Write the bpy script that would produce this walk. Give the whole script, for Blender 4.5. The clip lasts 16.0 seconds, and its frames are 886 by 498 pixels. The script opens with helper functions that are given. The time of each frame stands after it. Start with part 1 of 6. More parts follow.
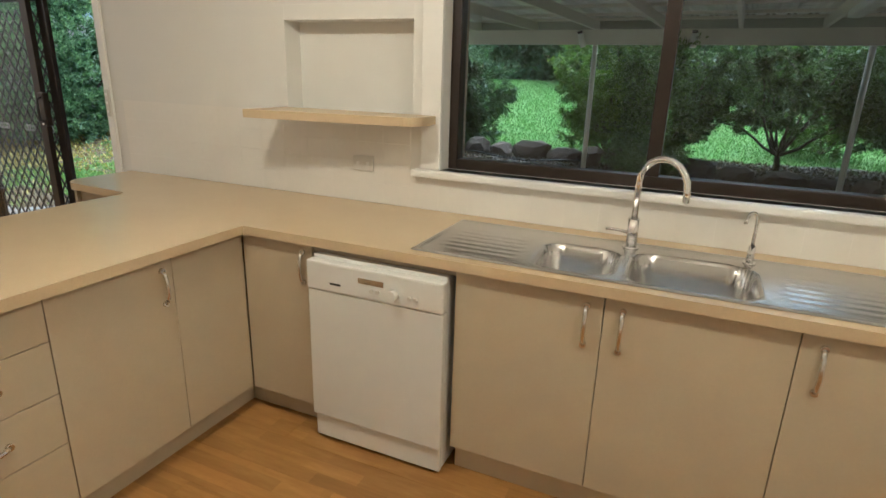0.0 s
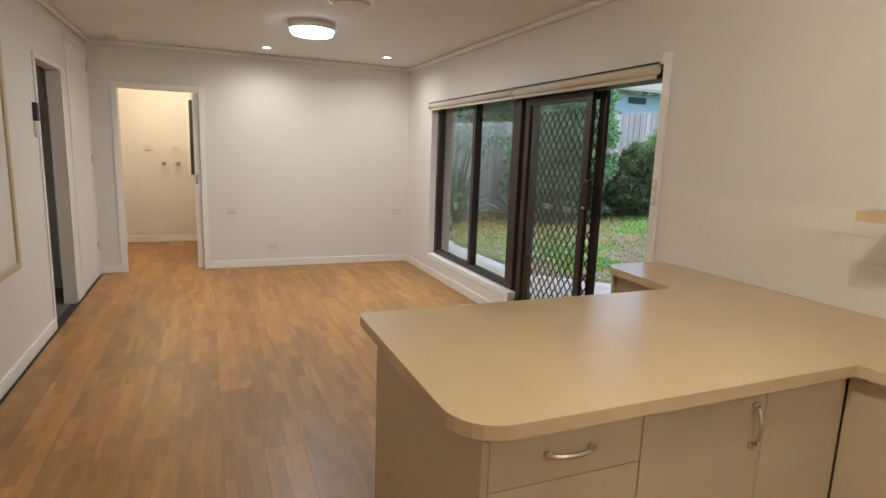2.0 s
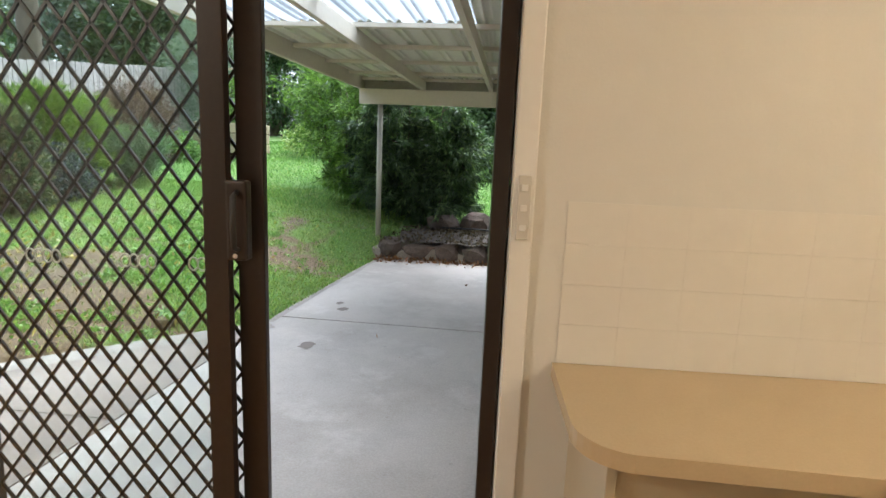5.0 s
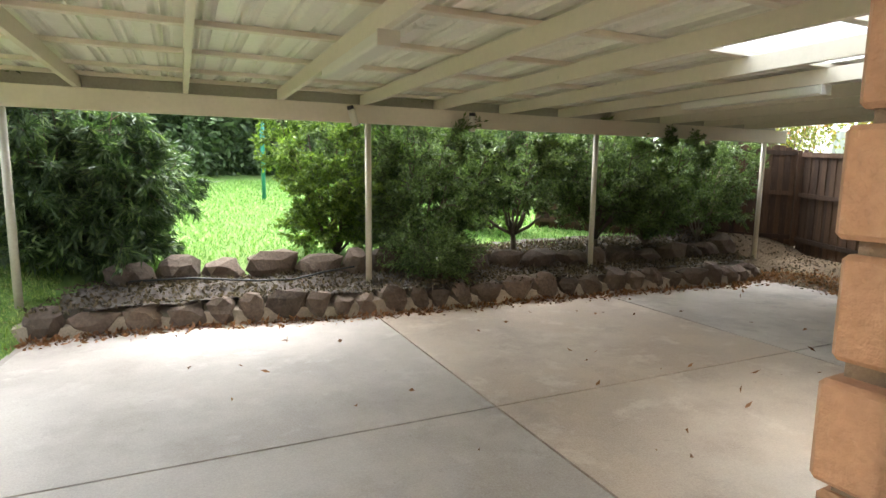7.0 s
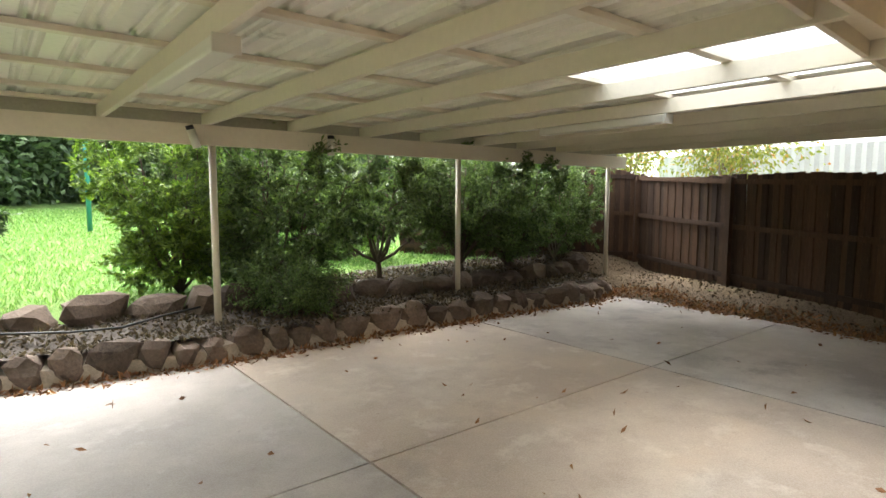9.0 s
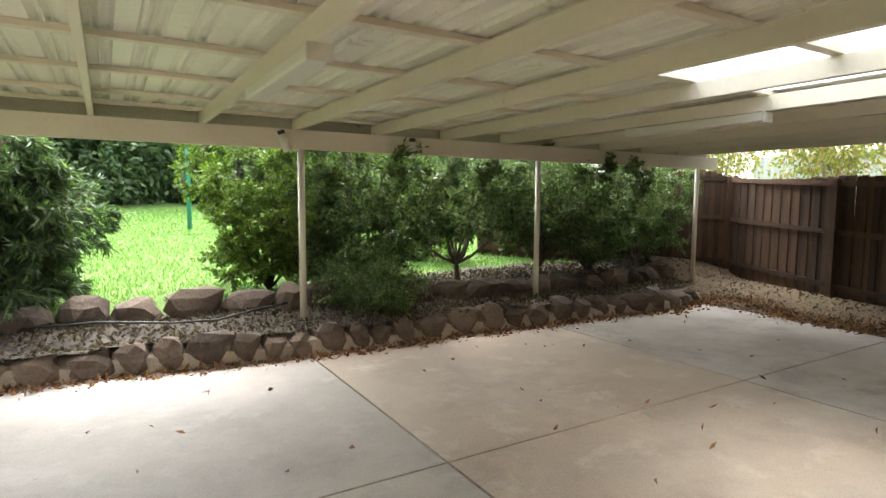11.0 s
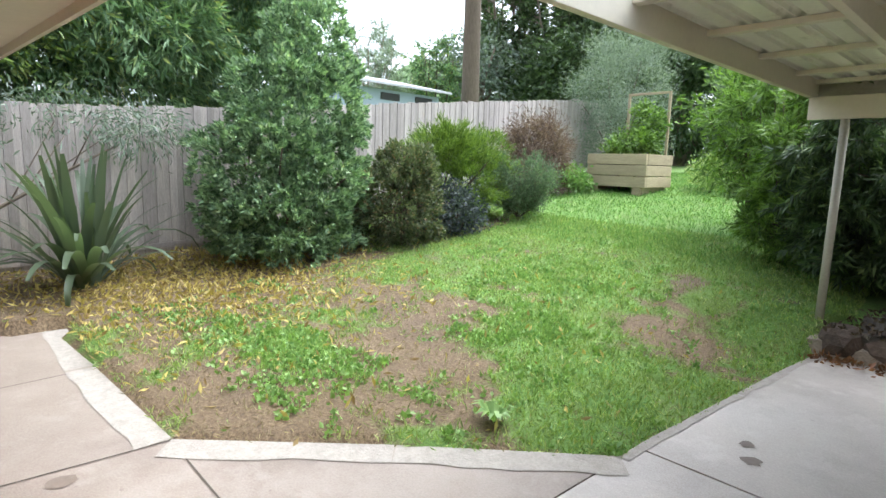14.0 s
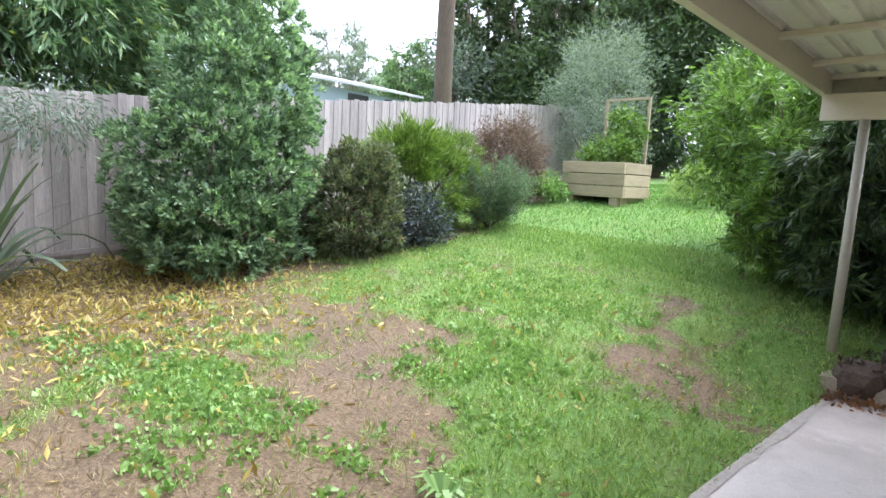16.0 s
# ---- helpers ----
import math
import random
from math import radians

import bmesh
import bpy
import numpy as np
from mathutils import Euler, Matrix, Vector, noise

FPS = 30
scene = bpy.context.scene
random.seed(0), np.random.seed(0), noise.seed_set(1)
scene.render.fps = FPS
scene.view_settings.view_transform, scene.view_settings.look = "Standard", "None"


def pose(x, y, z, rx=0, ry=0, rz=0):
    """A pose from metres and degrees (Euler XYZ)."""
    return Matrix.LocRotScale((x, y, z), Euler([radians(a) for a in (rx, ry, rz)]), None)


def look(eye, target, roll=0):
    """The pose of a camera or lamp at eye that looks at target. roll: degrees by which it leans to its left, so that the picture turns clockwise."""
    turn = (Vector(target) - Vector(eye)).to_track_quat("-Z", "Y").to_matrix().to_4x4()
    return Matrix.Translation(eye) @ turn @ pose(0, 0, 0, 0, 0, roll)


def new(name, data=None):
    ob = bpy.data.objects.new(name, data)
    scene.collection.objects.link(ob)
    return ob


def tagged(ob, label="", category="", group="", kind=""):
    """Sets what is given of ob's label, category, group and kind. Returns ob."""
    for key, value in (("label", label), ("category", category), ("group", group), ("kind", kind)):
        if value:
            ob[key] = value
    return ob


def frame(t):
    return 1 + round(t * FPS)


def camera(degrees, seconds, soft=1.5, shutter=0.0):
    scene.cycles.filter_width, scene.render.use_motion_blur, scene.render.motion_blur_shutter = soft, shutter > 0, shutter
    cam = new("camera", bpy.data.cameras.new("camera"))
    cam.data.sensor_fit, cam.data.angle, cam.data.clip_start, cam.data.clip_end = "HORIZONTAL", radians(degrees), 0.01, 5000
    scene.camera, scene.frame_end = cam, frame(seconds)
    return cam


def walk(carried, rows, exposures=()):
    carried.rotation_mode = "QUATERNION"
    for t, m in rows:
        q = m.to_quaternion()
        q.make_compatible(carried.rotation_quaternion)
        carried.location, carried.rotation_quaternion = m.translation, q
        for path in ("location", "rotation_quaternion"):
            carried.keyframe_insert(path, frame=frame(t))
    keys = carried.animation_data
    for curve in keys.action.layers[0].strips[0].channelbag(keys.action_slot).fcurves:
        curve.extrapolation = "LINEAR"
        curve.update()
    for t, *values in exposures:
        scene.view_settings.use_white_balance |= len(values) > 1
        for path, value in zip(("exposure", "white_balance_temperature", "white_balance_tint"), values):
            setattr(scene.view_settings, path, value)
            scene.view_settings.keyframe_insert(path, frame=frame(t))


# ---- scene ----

cam = camera(76.6, 16.0, shutter=0.0)
# indoors: seconds, eye, target, roll
INDOORS = [
    (0.0, (-0.323, -0.682, 1.527), (-1.094, 1.066, 0.936), 1.7),
    (0.5, (-0.305, -0.777, 1.530), (-1.570, 0.652, 0.933), 1.5),
    (1.0, (-0.401, -0.837, 1.521), (-1.974, 0.260, 0.955), 1.5),
    (1.5, (-0.643, -0.867, 1.514), (-2.390, -0.002, 1.068), 1.8),
    (2.0, (-0.981, -0.786, 1.507), (-2.797, -0.021, 1.164), 2.1),
    (2.5, (-1.437, -0.675, 1.526), (-3.241, 0.115, 1.174), 2.0),
    (3.0, (-1.944, -0.628, 1.482), (-3.618, 0.401, 1.110), 1.6),
    (3.5, (-2.478, -0.527, 1.437), (-3.876, 0.866, 1.110), 1.5),
    (4.0, (-2.979, -0.379, 1.477), (-4.030, 1.287, 1.134), 0.7),
    (4.5, (-3.416, -0.089, 1.445), (-3.964, 1.800, 1.083), 1.7),
]
# outdoors: seconds, x, y, z, yaw, pitch, roll
OUTDOORS = [
    (7.0, -4.064, 1.792, 1.486, -27.67, -7.92, -0.70),
    (7.5, -4.007, 1.982, 1.496, -38.08, -7.56, -1.15),
    (8.0, -3.942, 2.069, 1.509, -40.57, -6.36, -0.61),
    (10.5, -3.864, 2.123, 1.512, -42.72, -4.97, -0.09),
    (11.0, -3.906, 2.125, 1.514, -33.93, -5.29, -0.34),
    (11.5, -3.980, 2.120, 1.517, -21.59, -6.04, -0.88),
    (12.0, -4.055, 2.110, 1.511, -6.78, -7.44, -1.45),
    (12.5, -4.130, 2.082, 1.510, 7.58, -8.65, -1.75),
    (13.0, -4.190, 2.041, 1.508, 21.60, -9.11, -1.96),
    (13.5, -4.227, 1.999, 1.508, 34.42, -9.17, -1.91),
    (14.0, -4.242, 1.977, 1.510, 43.57, -8.63, -1.64),
    (14.5, -4.247, 1.985, 1.507, 46.83, -8.27, -0.88),
    (15.0, -4.307, 2.128, 1.479, 44.85, -8.13, -0.76),
    (15.5, -4.510, 2.450, 1.458, 45.62, -5.52, -2.39),
    (16.0, -4.713, 2.728, 1.440, 40.99, -7.67, -2.92),
]
EXPOSURES = [(0.0, 1.8, 4850, 4), (1.5, 1.72, 5200, 10), (2.5, 1.65, 4800, 8), (3.5, 1.6, 4450, 8), (4.0, 1.6, 4450, 3), (4.5, 1.8, 5000, 8), (6.8, 3.0, 6300, 8), (10.5, 3.0, 6400, 8), (11.5, 2.95, 6200, 8), (12.0, 2.75, 5750, 13), (13.0, 2.3, 5700, 11), (14.0, 2.05, 5850, 9), (16.0, 2.2, 5700, 15)]
walk(cam, [(t, look(e, g, r)) for t, e, g, r in INDOORS]
     + [(t, pose(x, y, z, 90 + p, r, w)) for t, x, y, z, w, p, r in OUTDOORS], EXPOSURES)

# ---- daylight ----
world = bpy.data.worlds.new("overcast_sky")
scene.world = world
world.use_nodes = True
wn = world.node_tree
sky = wn.nodes.new("ShaderNodeTexSky")
sky.sky_type = "NISHITA"
sky.sun_disc = False
sky.sun_elevation, sky.sun_rotation = radians(62), radians(20)
sky.air_density, sky.dust_density = 1.0, 4.0
grey = wn.nodes.new("ShaderNodeHueSaturation")
grey.inputs["Saturation"].default_value = 0.25
wn.links.new(sky.outputs[0], grey.inputs["Color"])
wn.links.new(grey.outputs[0], wn.nodes["Background"].inputs[0])
wn.nodes["Background"].inputs[1].default_value = 0.15
sun = new("sun", bpy.data.lights.new("sun", "SUN"))
sun.data.energy, sun.data.angle, sun.data.color = 0.8, radians(60), (1, 0.97, 0.92)
sun.matrix_world = look((0, 0, 20), (-10.6 * math.sin(radians(20)), -10.6 * math.cos(radians(20)), 0))


def spot(name, x, y, z, watts, blend=0.9, size=168):
    l = new(name, bpy.data.lights.new(name, "SPOT"))
    l.data.energy, l.data.spot_size, l.data.spot_blend, l.data.shadow_soft_size = watts, radians(size), blend, 0.04
    l.data.color = (1.0, 0.80, 0.56)
    l.matrix_world = pose(x, y, z)
    return l


CEIL = 2.56
DOWNLIGHTS = [(-7.65, -0.15), (-7.5, 1.17), (-1.6, 0.2), (0.4, 0.2)]
for dx, dy in DOWNLIGHTS[2:]:
    bulb = new("kitchen_lamp", bpy.data.lights.new("kitchen_lamp", "POINT"))
    bulb.data.energy, bulb.data.shadow_soft_size, bulb.data.color = 12.5, 0.05, (1.0, 0.74, 0.44)
    bulb.location = (dx, dy, CEIL - 0.09)
for dx, dy in DOWNLIGHTS[:2]:
    spot("downlight_lamp", dx, dy, CEIL - 0.03, 9)
disc = new("ceiling_lamp", bpy.data.lights.new("ceiling_lamp", "AREA"))
disc.data.shape, disc.data.size, disc.data.energy, disc.data.color = "DISK", 0.34, 11, (1.0, 0.84, 0.63)
disc.matrix_world = pose(-6.17, 0.09, CEIL - 0.105)
laundry = new("laundry_lamp", bpy.data.lights.new("laundry_lamp", "POINT"))
laundry.data.energy, laundry.data.shadow_soft_size, laundry.data.color = 10, 0.1, (1.0, 0.66, 0.33)
laundry.location = (-9.4, -1.3, 2.3)

# ---- materials ----


def nodes_of(name):
    m = bpy.data.materials.new(name)
    m.use_nodes = True
    t = m.node_tree
    return m, t, t.nodes["Principled BSDF"]


def coords(t, scale=(1, 1, 1)):
    g = t.nodes.new("ShaderNodeNewGeometry")
    mp = t.nodes.new("ShaderNodeMapping")
    mp.inputs["Scale"].default_value = scale
    t.links.new(g.outputs["Position"], mp.inputs[0])
    return mp.outputs[0]


def tex(t, co, scale, detail=4, rough=0.6):
    n = t.nodes.new("ShaderNodeTexNoise")
    n.inputs["Scale"].default_value, n.inputs["Detail"].default_value, n.inputs["Roughness"].default_value = scale, detail, rough
    t.links.new(co, n.inputs["Vector"])
    return n.outputs["Fac"]


def ramp(t, fac, stops):
    r = t.nodes.new("ShaderNodeValToRGB")
    e = r.color_ramp.elements
    while len(e) < len(stops):
        e.new(0.5)
    for k, (p, c) in zip(e, stops):
        k.position, k.color = p, (*c, 1) if len(c) == 3 else c
    t.links.new(fac, r.inputs[0])
    return r.outputs[0]


def mix(t, fac, a, b, kind="MIX"):
    m = t.nodes.new("ShaderNodeMix")
    m.data_type, m.blend_type = "RGBA", kind
    for s, v in ((m.inputs[0], fac), (m.inputs[6], a), (m.inputs[7], b)):
        if hasattr(v, "is_output"):
            t.links.new(v, s)
        elif isinstance(v, tuple):
            s.default_value = (*v, 1)
        else:
            s.default_value = v
    return m.outputs[2]


def bump(t, b, height, strength, dist=0.01):
    n = t.nodes.new("ShaderNodeBump")
    n.inputs["Strength"].default_value, n.inputs["Distance"].default_value = strength, dist
    t.links.new(height, n.inputs["Height"])
    t.links.new(n.outputs[0], b.inputs["Normal"])


def tone(c, k):
    return tuple(min(1.0, v * k) for v in c)


def surface(name, c, rough=0.5, metal=0.0, var=0.12, big=1.5, small=40, relief=0.1, stretch=(1, 1, 1), random_by=None, spread=0.2, dirt=None, dirt_at=0.62):
    """Colour with cloudy and fine variation, and relief."""
    m, t, b = nodes_of(name)
    co = coords(t, stretch)
    a = tex(t, co, big)
    f = tex(t, co, small, 3)
    col = ramp(t, a, [(0.3, tone(c, 1 - var)), (0.7, tone(c, 1 + var))])
    col = mix(t, 0.5, col, ramp(t, f, [(0.3, tone(c, 1 - var)), (0.7, tone(c, 1 + var))]))
    if random_by:
        if random_by == "object":
            o = t.nodes.new("ShaderNodeObjectInfo").outputs["Random"]
        else:
            o = t.nodes.new("ShaderNodeNewGeometry").outputs["Random Per Island"]
        v = ramp(t, o, [(0.0, (1 - spread,) * 3), (1.0, (1 + spread,) * 3)])
        col = mix(t, 1.0, col, v, "MULTIPLY")
    if dirt:
        col = mix(t, ramp(t, tex(t, co, big * 2.3, 6, 0.7), [(dirt_at, (0, 0, 0)), (dirt_at + 0.18, (1, 1, 1))]), col, dirt)
    t.links.new(col, b.inputs["Base Color"])
    b.inputs["Roughness"].default_value, b.inputs["Metallic"].default_value = rough, metal
    if relief:
        bump(t, b, f, relief)
    return m


PAINT = surface("wall_paint", (0.75, 0.74, 0.71), 0.55, var=0.015, small=120, relief=0.05)
CEILING = surface("ceiling_paint", (0.80, 0.80, 0.79), 0.7, var=0.015, small=90, relief=0.05)
TRIM = surface("gloss_trim_paint", (0.85, 0.84, 0.82), 0.3, var=0.02, small=30, relief=0.02)
TILE = surface("painted_tile", (0.79, 0.77, 0.73), 0.28, var=0.02, small=30, relief=0.02)
LAMINATE = surface("beige_laminate_top", (0.60, 0.475, 0.30), 0.27, var=0.05, big=3, small=160, relief=0.01)
CABINET = surface("cream_cabinet_board", (0.53, 0.455, 0.325), 0.38, var=0.03, small=90, relief=0.02)
CARCASS = surface("cabinet_carcass", (0.34, 0.29, 0.22), 0.6, var=0.05)
ENAMEL = surface("white_enamel", (0.80, 0.80, 0.78), 0.25, var=0.01, relief=0)
PLASTIC = surface("white_plastic", (0.66, 0.64, 0.60), 0.35, var=0.02, relief=0)
DARK = surface("dark_gap", (0.03, 0.03, 0.03), 0.6, var=0.1, relief=0)
STEEL = surface("brushed_steel", (0.62, 0.61, 0.59), 0.24, 1.0, var=0.06, big=4, small=300, relief=0.04, stretch=(1, 12, 12))
CHROME = surface("chrome", (0.78, 0.77, 0.76), 0.08, 1.0, var=0.02, relief=0)
SATIN = surface("satin_nickel", (0.74, 0.73, 0.71), 0.24, 1.0, var=0.03, relief=0)
BROWN = surface("brown_aluminium", (0.035, 0.025, 0.02), 0.35, 0.2, var=0.15, small=60, relief=0.03)
BLIND = surface("cream_blind_cloth", (0.62, 0.57, 0.48), 0.8, var=0.05, small=200, relief=0.1)
BRICK = surface("salmon_brick", (0.52, 0.32, 0.215), 0.85, var=0.15, big=8, small=90, relief=0.5, random_by="object", spread=0.12)
MORTAR = surface("mortar", (0.30, 0.23, 0.18), 0.95, var=0.2, small=120, relief=0.5)
CREAM = surface("cream_timber_paint", (0.70, 0.64, 0.52), 0.5, var=0.06, big=2.5, small=25, relief=0.12, dirt=(0.30, 0.26, 0.19), dirt_at=0.66)
SHEET = surface("cream_steel_sheet", (0.78, 0.75, 0.66), 0.42, var=0.07, big=2, small=30, relief=0.03, dirt=(0.42, 0.38, 0.30), dirt_at=0.6)
GREYPOST = surface("grey_board_and_post", (0.42, 0.39, 0.32), 0.65, var=0.15, small=40, relief=0.2)
FENCE = surface("weathered_paling", (0.40, 0.36, 0.33), 0.9, var=0.28, big=5, small=30, relief=0.5, stretch=(6, 6, 0.7), random_by="object", spread=0.22)
FENCE_BROWN = surface("brown_paling", (0.072, 0.038, 0.02), 0.85, var=0.4, big=4, small=30, relief=0.5, stretch=(6, 6, 0.7), random_by="object", spread=0.5, dirt=(0.16, 0.12, 0.085), dirt_at=0.58)
SLEEPER = surface("garden_sleeper", (0.42, 0.34, 0.22), 0.85, var=0.25, big=3, small=25, relief=0.4, stretch=(1, 1, 6), random_by="object", spread=0.12)
STONE = surface("basalt_rock", (0.12, 0.088, 0.068), 0.95, var=0.45, big=4, small=35, relief=0.9, random_by="object", spread=0.4, dirt=(0.17, 0.135, 0.105), dirt_at=0.55)
GROUT = surface("wall_mortar", (0.34, 0.29, 0.23), 0.95, var=0.3, big=6, small=50, relief=0.7)
GRAVEL = surface("grey_gravel", (0.095, 0.08, 0.068), 0.95, var=0.5, big=14, small=60, relief=0.9)
BARK = surface("bark", (0.11, 0.085, 0.06), 0.95, var=0.4, big=6, small=40, relief=0.8, stretch=(3, 3, 0.6))
PALEBARK = surface("pale_bark", (0.22, 0.18, 0.14), 0.95, var=0.35, big=4, small=30, relief=0.7, stretch=(3, 3, 0.6))
GREENPOLE = surface("green_pole_paint", (0.03, 0.22, 0.17), 0.4, var=0.1, relief=0)
BLUESHED = surface("blue_grey_shed", (0.30, 0.36, 0.42), 0.6, var=0.08)
SHEDROOF = surface("zinc_roof", (0.45, 0.46, 0.47), 0.45, 0.3, var=0.1)
BLACKHOSE = surface("black_hose", (0.02, 0.02, 0.02), 0.5, relief=0)
GREYTILE = surface("grey_floor_tile", (0.16, 0.16, 0.16), 0.4, var=0.1)
MELAMINE = surface("batten_light_cover", (0.70, 0.68, 0.60), 0.35, var=0.04, relief=0)


def plank_wood():
    m, t, b = nodes_of("laminate_plank")
    co = coords(t, (1.5, 9, 1))
    rnd = t.nodes.new("ShaderNodeObjectInfo").outputs["Random"]
    comb = t.nodes.new("ShaderNodeVectorMath")
    comb.operation = "ADD"
    t.links.new(co, comb.inputs[0])
    sc = t.nodes.new("ShaderNodeVectorMath")
    sc.operation = "SCALE"
    sc.inputs[0].default_value = (37, 91, 53)
    t.links.new(rnd, sc.inputs["Scale"])
    t.links.new(sc.outputs[0], comb.inputs[1])
    grain = tex(t, comb.outputs[0], 2.2, 8, 0.65)
    col = ramp(t, grain, [(0.25, (0.30, 0.148, 0.038)), (0.5, (0.385, 0.202, 0.055)), (0.72, (0.475, 0.272, 0.086))])
    # staves within a board
    br = t.nodes.new("ShaderNodeTexBrick")
    br.inputs["Scale"].default_value = 1.0
    br.inputs["Brick Width"].default_value, br.inputs["Row Height"].default_value = 0.36, 0.064
    br.inputs["Mortar Size"].default_value = 0.0006
    br.inputs["Color1"].default_value, br.inputs["Color2"].default_value = (0.78, 0.76, 0.72, 1), (1.16, 1.16, 1.14, 1)
    br.inputs["Mortar"].default_value = (0.8, 0.76, 0.7, 1)
    g = t.nodes.new("ShaderNodeNewGeometry")
    add2 = t.nodes.new("ShaderNodeVectorMath")
    t.links.new(g.outputs["Position"], add2.inputs[0])
    t.links.new(sc.outputs[0], add2.inputs[1])
    t.links.new(add2.outputs[0], br.inputs["Vector"])
    col = mix(t, 0.8, col, br.outputs["Color"], "MULTIPLY")
    v = ramp(t, rnd, [(0, (0.86, 0.86, 0.86)), (1, (1.14, 1.12, 1.1))])
    col = mix(t, 1.0, col, v, "MULTIPLY")
    t.links.new(col, b.inputs["Base Color"])
    t.links.new(ramp(t, grain, [(0.3, (0.36,) * 3), (0.7, (0.48,) * 3)]), b.inputs["Roughness"])
    bump(t, b, grain, 0.06)
    return m


WOOD = plank_wood()


def concrete_mat(name, low, mid_, high, warm_to, warm_amount, dark_amount):
    """Weathered slab: cloudy tone, warm stains, pale scuffs, dark water marks and specks."""
    m, t, b = nodes_of(name)
    co = coords(t)
    fine = tex(t, co, 90, 4)
    mid = tex(t, co, 1.1, 6, 0.65)
    stain = tex(t, co, 0.55, 5, 0.6)
    col = ramp(t, mid, [(0.38, low), (0.5, mid_), (0.61, high)])
    warm = ramp(t, stain, [(0.44, (0, 0, 0)), (0.55, (warm_amount,) * 3)])
    col = mix(t, warm, col, mix(t, ramp(t, mid, [(0.4, (0, 0, 0)), (0.6, (1, 1, 1))]), tone(warm_to, 0.75), warm_to))
    col = mix(t, ramp(t, tex(t, co, 2.6, 6, 0.7), [(0.55, (0, 0, 0)), (0.66, (0.5, 0.5, 0.5))]), col, tone(high, 1.06))
    col = mix(t, ramp(t, tex(t, co, 0.8, 6, 0.7), [(0.55, (0, 0, 0)), (0.66, (dark_amount,) * 3)]), col, tone(low, 0.6))
    col = mix(t, ramp(t, tex(t, co, 14, 3, 0.6), [(0.68, (0, 0, 0)), (0.74, (0.5, 0.5, 0.5))]), col, tone(low, 0.7))
    col = mix(t, 0.2, col, ramp(t, fine, [(0.35, tone(low, 0.8)), (0.65, tone(high, 1.1))]))
    t.links.new(col, b.inputs["Base Color"])
    t.links.new(ramp(t, mid, [(0.3, (0.5,) * 3), (0.7, (0.75,) * 3)]), b.inputs["Roughness"])
    bump(t, b, fine, 0.25)
    return m


# Tones also carry light: CONCRETE darkened, TAN and DAMP lightened as under clear sheets
CONCRETE = concrete_mat("pale_concrete", (0.34, 0.30, 0.265), (0.44, 0.405, 0.37), (0.52, 0.49, 0.455), (0.41, 0.355, 0.305), 0.5, 0.25)
CONCRETE_TAN = concrete_mat("tan_stained_lit_concrete", (0.42, 0.335, 0.265), (0.54, 0.455, 0.375), (0.68, 0.61, 0.53), (0.53, 0.425, 0.33), 0.9, 0.45)
CONCRETE_PATH = concrete_mat("path_concrete", (0.19, 0.15, 0.122), (0.25, 0.205, 0.172), (0.32, 0.275, 0.24), (0.235, 0.185, 0.145), 0.6, 0.4)
CONCRETE_DAMP = concrete_mat("damp_stained_lit_concrete", (0.36, 0.315, 0.275), (0.51, 0.465, 0.42), (0.64, 0.605, 0.56), (0.48, 0.41, 0.345), 0.5, 0.8)


def ground_mat():
    m, t, b = nodes_of("garden_ground")
    co = coords(t)
    cover = t.nodes.new("ShaderNodeAttribute")
    cover.attribute_name = "cover"
    fine = tex(t, co, 45, 5, 0.7)
    mid = tex(t, co, 2.5, 5)
    soil = ramp(t, fine, [(0.3, (0.055, 0.038, 0.022)), (0.5, (0.155, 0.108, 0.06)), (0.7, (0.27, 0.20, 0.115))])
    soil = mix(t, ramp(t, tex(t, co, 0.8, 5, 0.65), [(0.5, (0, 0, 0)), (0.65, (0.7, 0.7, 0.7))]), soil, ramp(t, fine, [(0.35, (0.06, 0.042, 0.028)), (0.65, (0.17, 0.12, 0.08))]))
    turf = ramp(t, fine, [(0.25, (0.05, 0.10, 0.02)), (0.55, (0.13, 0.24, 0.045)), (0.8, (0.22, 0.32, 0.08))])
    turf = mix(t, ramp(t, mid, [(0.45, (0, 0, 0)), (0.7, (0.6, 0.6, 0.6))]), turf, (0.16, 0.19, 0.05))
    s = t.nodes.new("ShaderNodeMath")
    s.operation = "MULTIPLY_ADD"
    t.links.new(fine, s.inputs[0])
    s.inputs[1].default_value = 0.7
    t.links.new(cover.outputs["Fac"], s.inputs[2])
    t.links.new(mix(t, ramp(t, s.outputs[0], [(0.7, (0, 0, 0)), (0.95, (1, 1, 1))]), soil, turf), b.inputs["Base Color"])
    b.inputs["Roughness"].default_value = 0.95
    bump(t, b, fine, 0.8, 0.03)
    return m


GROUND = ground_mat()


